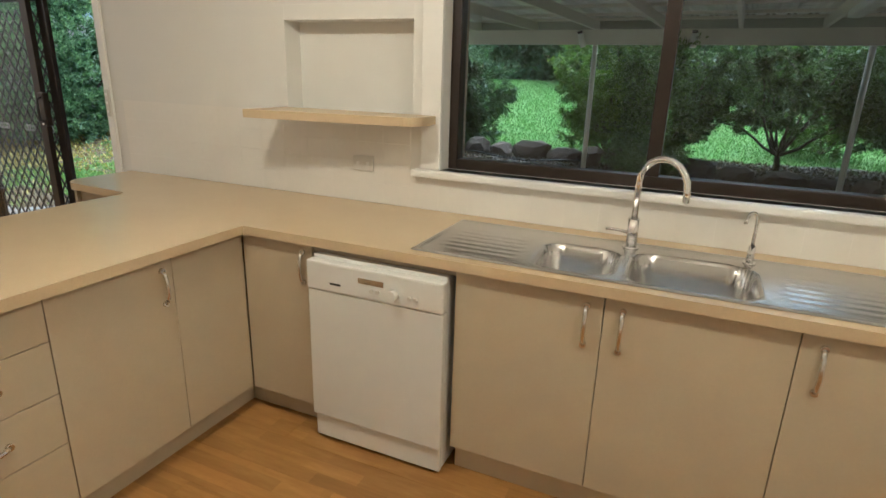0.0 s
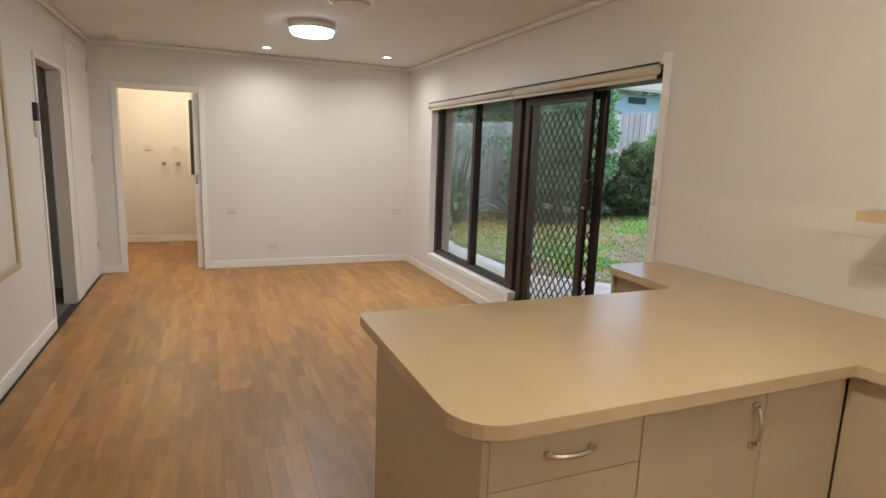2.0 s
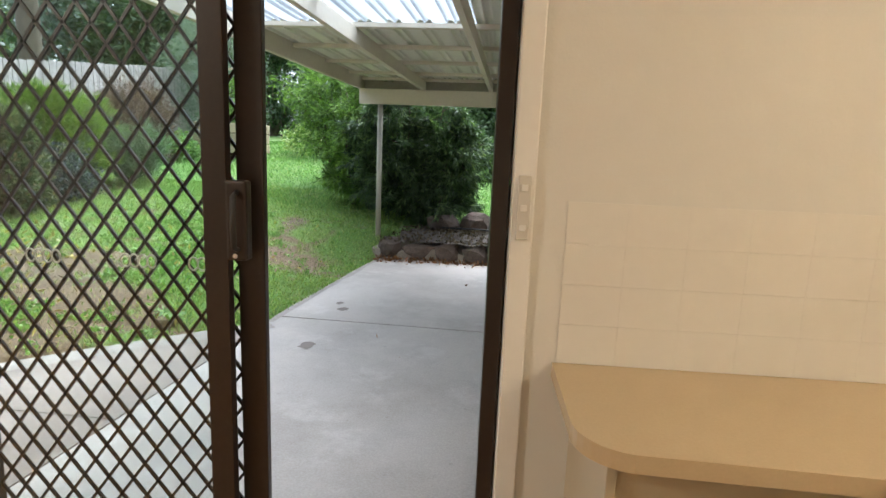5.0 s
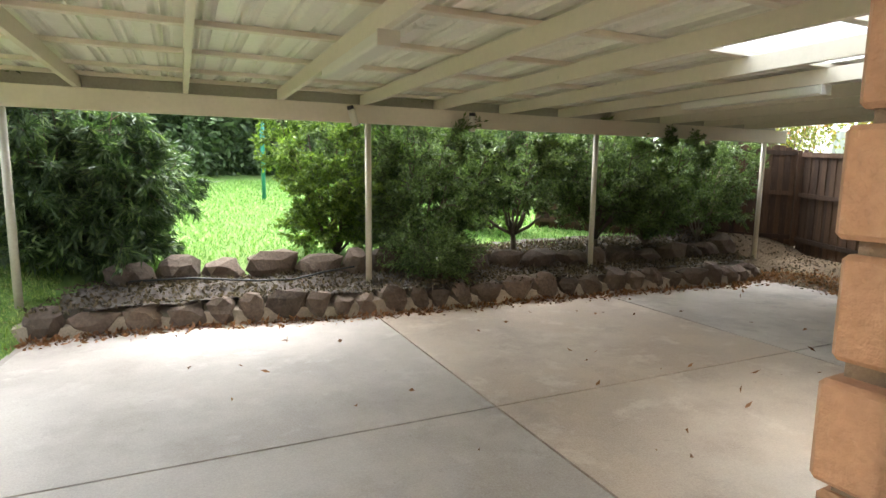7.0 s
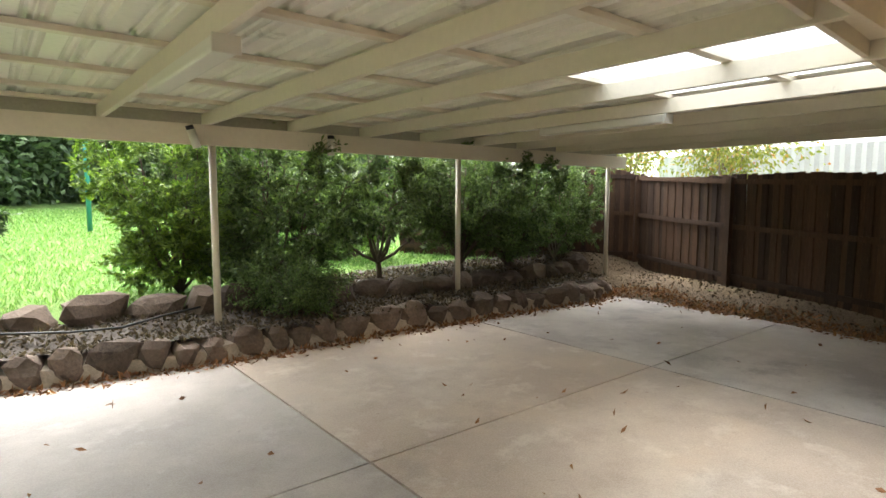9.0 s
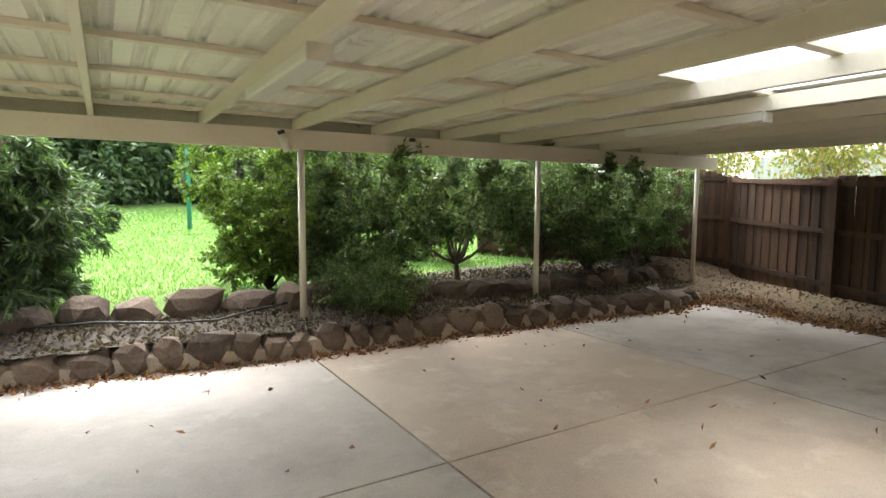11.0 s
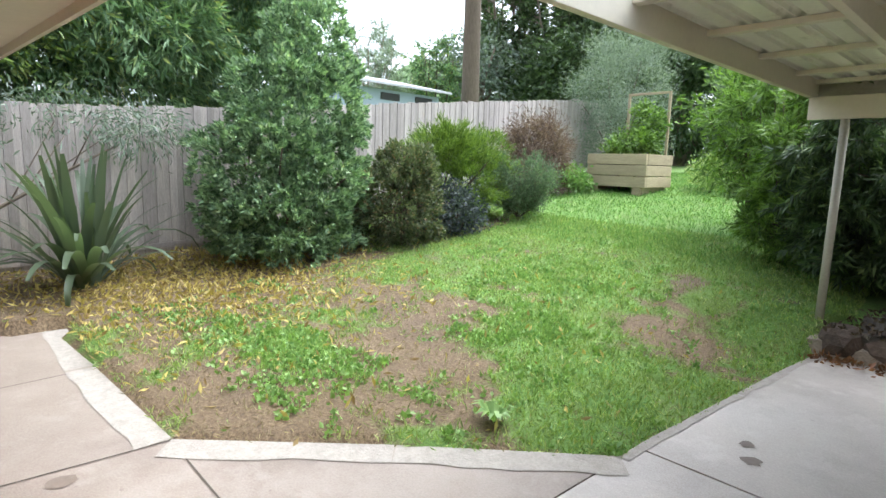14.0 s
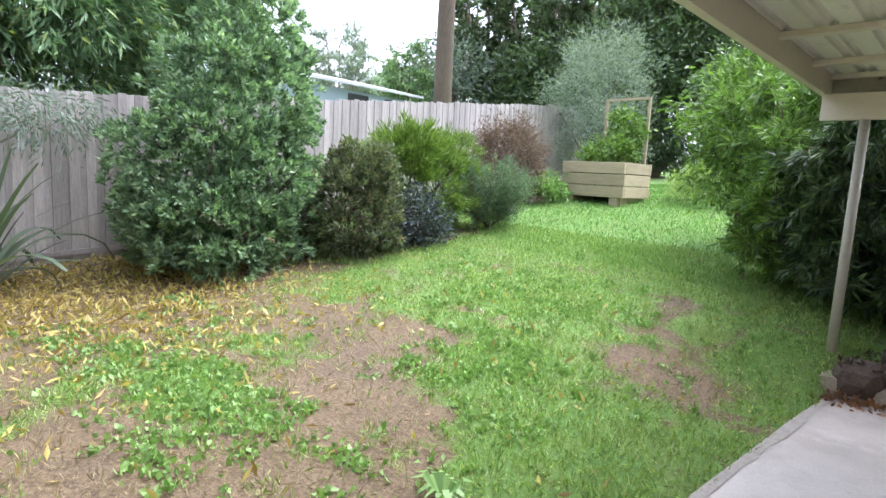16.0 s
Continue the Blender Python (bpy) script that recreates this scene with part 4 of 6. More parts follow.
gx = steps([(-900, -100, 200), (-100, -20, 10), (-20, -13, 0.7), (-13, -4.6, 0.12), (-4.6, 6, 0.3), (6, 20, 1.4), (20, 100, 10), (100, 900, 200)])
gy = steps([(-900, -100, 200), (-100, -10, 15), (-10, 2, 1.5), (2, 10, 0.12), (10, 20, 0.3), (20, 60, 2), (60, 100, 10), (100, 900, 200)])
vs = [(x, y, ground_z(x, y)) for y in gy for x in gx]
n = len(gx)
fs = [(j * n + i, j * n + i + 1, (j + 1) * n + i + 1, (j + 1) * n + i) for j in range(len(gy) - 1) for i in range(n - 1)]
me = raw("ground", vs, fs, GROUND, True)
at = me.attributes.new("cover", "FLOAT", "POINT")
at.data.foreach_set("value", [cover(x, y) for x, y, z in vs])
tagged(new("ground", me), "patchy lawn with bare soil and clover", "ground", kind="structure")



def clip(poly, px, py, nx_, ny_):
    """The part of a polygon on the side of a line that (nx_, ny_) points to."""
    out = []
    for (x0, y0), (x1, y1) in zip(poly, poly[1:] + poly[:1]):
        d0, d1 = (x0 - px) * nx_ + (y0 - py) * ny_, (x1 - px) * nx_ + (y1 - py) * ny_
        if d0 >= 0:
            out.append((x0, y0))
        if (d0 >= 0) != (d1 >= 0):
            k = d0 / (d0 - d1)
            out.append((x0 + (x1 - x0) * k, y0 + (y1 - y0) * k))
    return out


pave = thing("pavement", (-1.0, 4.0, SLAB), "stained concrete patio slabs with dark joints", "pavement", kind="structure")
GAP = 0.009
W_, M_, E_ = (-5.62, 3.4), (-2.06, 4.8), (0.99, 4.6)   # points on the joints that run out from the house
for mt, lines in ((CONCRETE_PATH, [((W_[0] - 0.005, W_[1]), (-1, 0.088))]), (CONCRETE, [((W_[0] + 0.005, W_[1]), (1, -0.088)), ((M_[0] - GAP, M_[1]), (-1, 0.05))]), (CONCRETE_TAN, [((M_[0] + GAP, M_[1]), (1, -0.05)), ((E_[0] - GAP, E_[1]), (-1, 0.05))]), (CONCRETE_DAMP, [((E_[0] + GAP, E_[1]), (1, -0.05))])):
    for side in (1, -1):
        poly = PATIO
        for (px, py), (ax, ay) in lines + [((-2.06, 4.8 + GAP * side), (0.054 * side, side))]:
            poly = clip(poly, px, py, ax, ay)
        if len(poly) < 3:
            continue
        part("slab", prism(B(), poly, -0.3, SLAB), mt, pave)
# joints, chipped edge


def strip(bm, a, b, w, z):
    a, b = Vector((*a, z)), Vector((*b, z))
    d = (b - a).normalized()
    s = Vector((-d.y, d.x, 0)) * w / 2
    bm.faces.new([bm.verts.new(p) for p in (a - s, b - s, b + s, a + s)])


bm = B()
for a, b in (((-7.37, 3.1), (-6.3, 3.02)), ((-7.37, 3.1), (-7.5, 1.97)), ((-8.87, 3.12), (-8.87, 1.97)), ((-6.3, 3.02), (-5.65, 3.0))):
    strip(bm, a, b, 0.010, SLAB + 0.004)
whole("joint_lines", bm, surface("joint_dirt", (0.09, 0.075, 0.06), 0.95, var=0.3, big=3), "dark saw-cut joints across the concrete", "joint", kind="stuff")
bm = B()
for (x0, y0), (x1, y1) in zip(PATIO[2:10], PATIO[3:11]):
    l = math.hypot(x1 - x0, y1 - y0)
    k, w0 = 0, 0.18 if x0 < -5.6 else 0.05
    while k < l - 0.05:
        s = 0.1 + 0.15 * random.random()
        f0, f1 = k / l, min(1, (k + s) / l)
        w = (0.18 if x0 < -5.6 else 0.05) + 0.02 * random.uniform(-1, 1)
        d = Vector((x1 - x0, y1 - y0, 0)) / l
        o = Vector((d.y, -d.x, 0))
        p0, p1 = Vector((x0, y0, SLAB + 0.005)) + d * (f0 * l), Vector((x0, y0, SLAB + 0.005)) + d * (f1 * l)
        q = [p0 - o * 0.012, p1 - o * 0.012, p1 + o * w, p0 + o * w0]
        w0 = w
        bm.faces.new([bm.verts.new(v) for v in q])
        k += s
whole("slab_edge_wear", bm, surface("worn_pale_concrete", (0.31, 0.28, 0.245), 0.9, var=0.25, big=12, small=60, relief=0.6), "pale worn rim of the slab", "edge", kind="stuff")

# ---- eave ----
bm = box(B(), (-10.8, YO, 2.28), (-5.75, 2.86, 2.30))
structure("trim_soffit", bm, CREAM, "cream painted eave soffit", "soffit")
bm = box(B(), (-10.82, 2.86, 2.22), (6.0, 2.89, 2.42), 0.004)
box(bm, (-10.82, YO, 2.22), (-10.79, 2.86, 2.42), 0.004)
structure("trim_fascia", bm, CREAM, "cream painted fascia board", "fascia")
structure("roof", box(B(), (-10.9, -4.2, 2.72), (6.0, 2.9, 2.8)), SHEDROOF, "low house roof", "roof")
bm = box(B(), (-5.75, YO, 2.30), (6.0, 2.86, 2.32))
structure("trim_soffit_patio", bm, CREAM, "cream soffit above the patio door", "soffit")

# ---- pergola ----
PM = Matrix.Translation((-5.45, 8.05, 0)) @ Matrix.Rotation(radians(-2.9), 4, "Z")   # u along the beam, v towards the garden
perg = new("pergola")
perg.location = (-5.45, 8.05, 0)
BASE["pergola"] = PM
perg.matrix_basis = PM
tagged(perg, "cream painted timber patio roof on thin posts", "pergola")


def ppart(name, bm, material, label=""):
    o = new(name, mesh_of(name, bm, material))
    o.parent = perg
    return tagged(o, label)


LEN, DEEP = 10.75, 5.1
ppart("beam", box(B(), (0, -0.025, 2.0), (LEN, 0.025, 2.2), 0.004), CREAM)
ppart("barge_beam", box(B(), (-0.03, -DEEP, 2.2), (0.02, 0.17, 2.385), 0.004), CREAM)
for k in range(11):
    u = 0.86 + 0.912 * k
    ppart("rafter", box(B(), (u - 0.022, -DEEP, 2.202), (u + 0.022, 0.16, 2.32), 0.003), CREAM)
ppart("eaves_board", box(B(), (-0.03, 0.175, 2.19), (LEN, 0.2, 2.385), 0.003), GREYPOST, "grey board behind the beam")
ppart("ledger", box(B(), (0.02, -DEEP - 0.03, 2.2), (LEN, -DEEP, 2.36), 0.003), CREAM)
for k in range(6):
    v = 0.06 if k == 0 else 0.37 - 0.915 * k
    ppart("purlin", box(B(), (0.02, v - 0.035, 2.322), (LEN, v + 0.035, 2.356), 0.002), CREAM)


def corrugated(u0, u1, v0, v1, z):
    """Sheet with pairs of small rounded ribs, running along v."""
    prof = []
    u = u0
    while u < u1 - 0.01:
        for c in (0.05, 0.118):
            for du, dz in ((-0.03, 0), (-0.021, 0.02), (-0.008, 0.03), (0.008, 0.03), (0.021, 0.02), (0.03, 0)):
                prof.append((min(u + c + du, u1), dz))
        prof.append((min(u + 0.2285, u1), 0))
        u += 0.2285
    verts = [(a, v, z + h) for v in (v0, v1) for a, h in prof]
    m = len(prof)
    return verts, [(i, i + 1, m + i + 1, m + i) for i in range(m - 1)]


for k in range(-1, 11):
    u, u1 = max(-0.05, 0.86 + 0.912 * k), min(0.86 + 0.912 * (k + 1) + 0.02, LEN + 0.1)
    clear = k in (-1, 0, 4, 5)
    u, u1 = (u + 0.26, u1) if k == 4 else (u, u1 + 0.26) if k == 3 else (u, u1)
    spans = [(-3.29, 0.2, SHEET), (-DEEP + 0.0, -3.29, POLY)] if clear else [(-DEEP, 0.2, SHEET)]
    for a, b, mt in spans:
        v_, f_ = corrugated(u, u1, a, b, 2.359 + 0.001 * (k % 2))
        o = new("roof_sheet", raw("roof_sheet", v_, f_, mt))
        o.parent = perg
        if mt is POLY:
            tagged(o, "clear corrugated plastic sheet")
            o.visible_shadow = False
for u, zb in ((0.29, 0.05), (3.62, 0.1), (6.84, 0.0), (10.25, -0.08)):
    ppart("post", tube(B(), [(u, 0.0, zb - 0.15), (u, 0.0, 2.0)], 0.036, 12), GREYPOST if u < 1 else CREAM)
# small floodlights on the beam
for u, tilt in ((3.42, 18), (4.9, 0)):
    fl_ = thing("beam_spotlight", PM @ Vector((u, -0.03, 2.1)), "small cream cylinder spotlight fixed to the beam", "light", "beam spotlights")
    for nm, z0, z1, r_, mt in (("body", 1.96, 2.14, 0.04, MELAMINE), ("lamp_holder", 2.14, 2.18, 0.036, DARK)):
        q = tube(B(), [(0, 0, z0 - 2.1), (0, 0, z1 - 2.1)], r_, 14)
        q.transform(PM @ Matrix.Translation((u, -0.065, 2.1)) @ Matrix.Rotation(radians(-tilt), 4, "Y"))
        part(nm, q, mt, fl_)


def batten(u, v, l):
    m = PM
    t = thing("fluorescent_batten", m @ Vector((u, v, 2.2)), "cream unlit fluorescent batten under rafters", "light", "patio lights")
    b = box(B(), (u - 0.06, v, 2.125), (u + 0.06, v + l, 2.2), 0.02, 3)
    e = box(B(), (u - 0.064, v - 0.012, 2.12), (u + 0.064, v + 0.0, 2.202), 0.004)
    for q in (b, e):
        q.transform(m)
    part("diffuser", b, MELAMINE, t)
    part("end_cap", e, MELAMINE, t)


batten(2.70, -3.32, 1.27)
batten(6.36, -3.29, 1.38)

# ---- stone garden wall ----
WALL = [(-5.25, 7.75), (-4.5, 7.8), (-3.6, 7.72), (-2.8, 7.55), (-2.0, 7.42), (0.0, 7.28), (2.0, 7.05), (3.3, 6.85), (4.3, 7.05)]
REAR = [(-4.6, 8.4), (-4.0, 8.55), (-3.0, 8.5), (-2.2, 8.45), (-1.2, 8.3), (0.2, 8.15), (2.0, 8.0), (3.6, 7.85), (4.8, 7.9)]


def along(poly, s):
    for (x0, y0), (x1, y1) in zip(poly, poly[1:]):
        l = math.hypot(x1 - x0, y1 - y0)
        if s <= l:
            return x0 + (x1 - x0) * s / l, y0 + (y1 - y0) * s / l, math.atan2(y1 - y0, x1 - x0)
        s -= l
    return None


def rock_mesh(seed):
    bm = B()
    bmesh.ops.create_icosphere(bm, subdivisions=2, radius=1)
    for v in bm.verts:
        p = v.co.copy()
        m = max(abs(p.x), abs(p.y), abs(p.z))
        q = p.lerp(p / m, 0.45)
        v.co = q * (0.92 + 0.3 * noise.noise(p * 1.3 + Vector((seed * 7.1, 0, 0))) + 0.1 * noise.noise(p * 4 + Vector((seed, 3, 0))))
    for f in bm.faces:
        f.smooth = False
    return mesh_of("stone", bm, STONE)


ROCKS = [rock_mesh(i) for i in range(7)]
sw = thing("stone_wall", (-2, 7.4, SLAB), "low wall of basalt rocks set in mortar", "stone wall")
s = 0.1
while True:
    w = random.uniform(0.14, 0.27)
    q = along(WALL, s + w)
    if not q:
        break
    x, y, a = q
    h = random.uniform(0.13, 0.2)
    piece("stone", random.choice(ROCKS), sw, Matrix.Translation((x, y + 0.12, SLAB + h * 0.75)) @ Matrix.Rotation(a + random.uniform(-0.2, 0.2), 4, "Z") @ Matrix.Diagonal((w * 0.95, 0.16, h, 1)))
    s += w * 1.75
bm = B()
prev = None
for i in range(70):
    q = along(WALL, i * 0.145)
    if not q:
        break
    x, y, a = q
    ring = [bm.verts.new((x, y - 0.02 + 0.03 * nz(x, y, 5), SLAB - 0.05)), bm.verts.new((x, y + 0.02 + 0.04 * nz(x, y, 6), SLAB + 0.13 + 0.07 * nz(x, y, 4))), bm.verts.new((x, y + 0.35, SLAB + 0.22))]
    if prev:
        for k in range(2):
            bm.faces.new((prev[k], ring[k], ring[k + 1], prev[k + 1]))
    prev = ring
part("mortar", bm, GROUT, sw, "pale crumbling mortar")
s = 0.1
while True:
    w = random.uniform(0.16, 0.32)
    q = along(REAR, s + w)
    if not q:
        break
    x, y, a = q
    h = random.uniform(0.14, 0.24)
    o = new("garden_rock", random.choice(ROCKS))
    o.matrix_basis = Matrix.Translation((x, y, land(x, y) + h * 0.45)) @ Matrix.Rotation(a + random.uniform(-0.4, 0.4), 4, "Z") @ Matrix.Diagonal((w, 0.2, h, 1))
    tagged(o, "loose brown basalt rock edging the lawn", "rock", "rocks behind the patio wall")
    s += w * 1.9
# gravel bed
bed = [(-5.1, 7.8), (-3.6, 7.76), (-2.0, 7.45), (2, 7.1), (4.3, 7.1), (4.8, 9.3), (2, 9.5), (0.2, 9.4), (-1.2, 8.9), (-2.2, 8.5), (-3.0, 8.5), (-4.0, 8.6), (-4.7, 8.4)]
bx = steps([(-5.2, 5, 0.12)])
by = steps([(7.2, 9.9, 0.12)])
keep, vs, fs = {}, [], []
for j, y in enumerate(by):
    for i, x in enumerate(bx):
        if inside(x, y, bed):
            keep[i, j] = len(vs)
            vs.append((x, y, max(land(x, y), 0.13) + 0.04 + 0.03 * nz(x, y, 4)))
for (i, j), k in keep.items():
    if (i + 1, j) in keep and (i, j + 1) in keep and (i + 1, j + 1) in keep:
        fs.append((k, keep[i + 1, j], keep[i + 1, j + 1], keep[i, j + 1]))
tagged(new("gravel_bed", raw("gravel_bed", vs, fs, GRAVEL, True)), "grey gravel and leaf litter in garden bed", "gravel", kind="stuff")
bm = tube(B(), [(-4.3, 8.3, 0.32), (-3.7, 8.2, 0.33), (-3.1, 7.95, 0.30), (-2.7, 7.9, 0.29), (-2.3, 8.1, 0.31), (-1.9, 8.2, 0.33)], 0.012, 6)
whole("garden_hose", bm, BLACKHOSE, "black irrigation hose lying on gravel", "hose")

# ---- fences ----


def fence(name, label, pts, height, mat_, face, cap=False):
    """Overlapping upright palings along a line, with rails on the side that face gives."""
    (x0, y0), (x1, y1) = pts
    l = math.hypot(x1 - x0, y1 - y0)
    d = Vector(((x1 - x0) / l, (y1 - y0) / l, 0))
    o = Vector((-d.y, d.x, 0)) * face
    t = thing(name, (x0, y0, land(x0, y0)), label, "fence")
    me = mesh_of("paling", box(B(), (-0.052, -0.008, 0), (0.052, 0.008, 1), 0.003, 1), mat_)
    a = math.atan2(d.y, d.x)
    k, i = 0.0, 0
    while k < l:
        p = Vector((x0, y0, 0)) + d * k
        z = land(p.x, p.y) - 0.02
        off = 0.012 if i % 2 else 0.0
        piece("paling", me, t, Matrix.Translation((p.x - o.x * off, p.y - o.y * off, z + random.uniform(-0.015, 0.015))) @ Matrix.Rotation(a + random.uniform(-0.03, 0.03), 4, "Z") @ Matrix.Rotation(random.uniform(-0.006, 0.006), 4, "Y") @ Matrix.Diagonal((1, 1, height, 1)))
        k += 0.092
        i += 1
    k = 0.0
    while k < l:
        e = min(l, k + 2.4)
        p, q = Vector((x0, y0, 0)) + d * k, Vector((x0, y0, 0)) + d * e
        for h in ((0.06, 0.14) if not cap else (0.12, 0.9, 1.6)):
            dy = o * (0.03 if cap else 0.02)
            bm = B()
            w = o * 0.02
            zs = [land(p.x, p.y) + h, land(q.x, q.y) + h]
            hh = 0.075 if cap else 0.06
            vv = [bm.verts.new(Vector((c.x, c.y, z)) + dy + sgn * w + Vector((0, 0, zz))) for c, z in ((p, zs[0]), (q, zs[1])) for sgn, zz in ((-0.6, 0), (0.6, 0), (0.6, hh), (-0.6, hh))]
            for f in ((0, 1, 2, 3), (7, 6, 5, 4), (0, 4, 5, 1), (1, 5, 6, 2), (2, 6, 7, 3), (3, 7, 4, 0)):
                bm.faces.new([vv[r] for r in f])
            part("rail", bm, mat_, t)
            if not cap:
                break
        if cap:
            bm = box(B(), (-0.05, -0.04, 0), (0.05, 0.04, height - 0.05), 0.004)
            bm.transform(Matrix.Translation((p.x + o.x * 0.06, p.y + o.y * 0.06, land(p.x, p.y))) @ Matrix.Rotation(a, 4, "Z"))
            part("fence_post", bm, mat_, t)
        k += 2.4
    return t


fence("paling_fence", "tall grey weathered timber paling fence", ((-12.45, -1.5), (-12.45, 17.5)), 2.02, FENCE, -1)
fence("brown_fence", "dark brown timber paling fence with rails", ((3.6, 1.2), (6.15, 7.7)), 1.76, FENCE_BROWN, 1, True)
fence("rear_fence", "old grey paling fence behind the shrubs", ((6.15, 7.75), (2.6, 10.6)), 1.7, FENCE_BROWN, 1, True)

# pale sheet fence of the neighbour beyond
nb = thing("sheet_fence", (9.5, 4.0, 0), "pale grey corrugated metal fence beyond the garden", "fence")
for k in range(14):
    v_, f_ = [], []
    for i in range(9):
        q = k * 0.8 + i * 0.1
        v_ += [(8.6 + q * 0.28 + 0.02 * (i % 2), -1.0 + q, -0.2), (8.6 + q * 0.28 + 0.02 * (i % 2), -1.0 + q, 2.62)]
    f_ = [(2 * i, 2 * i + 2, 2 * i + 3, 2 * i + 1) for i in range(8)]
    under(new("sheet", raw("sheet", v_, f_, SHEDROOF)), nb)
# ---- planting ----
RNG = np.random.default_rng(7)


def leaves(centers, normals, length, width, jitter=0.7, droop=0.0, rng=RNG):
    """Folded four-point leaves. Returns vertices and faces."""
    n_ = len(centers)
    d = normals + rng.normal(0, jitter, (n_, 3))
    d[:, 2] -= droop
    d /= np.linalg.norm(d, axis=1)[:, None] + 1e-9
    r = rng.normal(0, 1, (n_, 3))
    s = np.cross(d, r)
    s /= np.linalg.norm(s, axis=1)[:, None] + 1e-9
    up = np.cross(s, d)
    L = length * rng.uniform(0.6, 1.25, (n_, 1))
    W = width * rng.uniform(0.7, 1.2, (n_, 1))
    a = centers
    b = centers + d * L * 0.45 + s * W * 0.5 + up * W * 0.25
    c = centers + d * L
    e = centers + d * L * 0.45 - s * W * 0.5 + up * W * 0.25
    v = np.stack([a, b, c, e], 1).reshape(-1, 3)
    i = np.arange(n_) * 4
    f = np.stack([np.stack([i, i + 1, i + 2], 1), np.stack([i, i + 2, i + 3], 1)], 1).reshape(-1, 3)
    return v, f


def mesh_np(name, v, f, material):
    me = bpy.data.meshes.new(name)
    k = f.shape[1]
    me.vertices.add(len(v))
    me.vertices.foreach_set("co", v.astype(np.float32).ravel())
    me.loops.add(len(f) * k)
    me.loops.foreach_set("vertex_index", f.astype(np.int32).ravel())
    me.polygons.add(len(f))
    me.polygons.foreach_set("loop_start", (np.arange(len(f)) * k).astype(np.int32))
    me.update(calc_edges=True)
    me.materials.append(material)
    return me


def crown_points(blobs, n_, clumps, spread, seed, solid=0.55):
    rng = np.random.default_rng(seed)
    vol = np.array([b[3] * b[4] * b[5] for b in blobs]) ** 0.7
    pick = rng.choice(len(blobs), clumps, p=vol / vol.sum())
    bb = np.array(blobs)[pick]
    d = rng.normal(0, 1, (clumps, 3))
    d /= np.linalg.norm(d, axis=1)[:, None]
    lump = np.array([1 + 0.42 * noise.noise(Vector(q) * 2.1 + Vector((seed, 0, 0))) + 0.3 * noise.noise(Vector(q) * 5.3 + Vector((0, seed, 0))) for q in d])[:, None]
    rad = (solid + (1 - solid) * rng.uniform(0, 1, (clumps, 1)) ** 0.5) * lump
    cc = bb[:, :3] + d * rad * bb[:, 3:6]
    k = rng.integers(0, clumps, n_)
    pts = cc[k] + rng.normal(0, spread, (n_, 3))
    return pts, d[k], rng, cc


def plant(name, label, category, blobs, n_, leaf, material, seed, stems=4, bark=BARK, group="", clumps=None, spread=0.1, droop=0.2, jitter=0.7, solid=0.55, base=None, stem_r=0.03):
    x, y = (base or blobs[0])[:2]
    z = land(x, y)
    t = thing(name, (x, y, z), label, category, group)
    pts, nrm, rng, cc = crown_points(blobs, n_, clumps or max(30, n_ // 60), spread, seed, solid)
    ok = pts[:, 2] > z + 0.02
    v, f = leaves(pts[ok], nrm[ok], leaf[0], leaf[1], jitter, droop, rng)
    bm = B()
    for i in range(stems):
        a = cc[rng.integers(0, len(cc))]
        s = Vector((x + rng.normal(0, 0.08), y + rng.normal(0, 0.08), z - 0.05))
        e = Vector(a)
        m1 = s.lerp(e, 0.35) + Vector((rng.normal(0, 0.06), rng.normal(0, 0.06), 0.15))
        m2 = s.lerp(e, 0.7) + Vector((rng.normal(0, 0.08), rng.normal(0, 0.08), 0.1))
        tube(bm, [s, m1, m2, e], stem_r, 6, stem_r * 0.25)
        for b_ in range(3):
            q = Vector(cc[rng.integers(0, len(cc))])
            if (q - m2).length < 1.2:
                tube(bm, [m1.lerp(m2, rng.uniform(0.2, 1)), m2.lerp(q, 0.6) + Vector((0, 0, 0.05)), q], stem_r * 0.4, 5, stem_r * 0.12)
    part("trunk", bm, bark, t)
    under(new("crown", mesh_np("crown", v, f, material)), t)
    return t


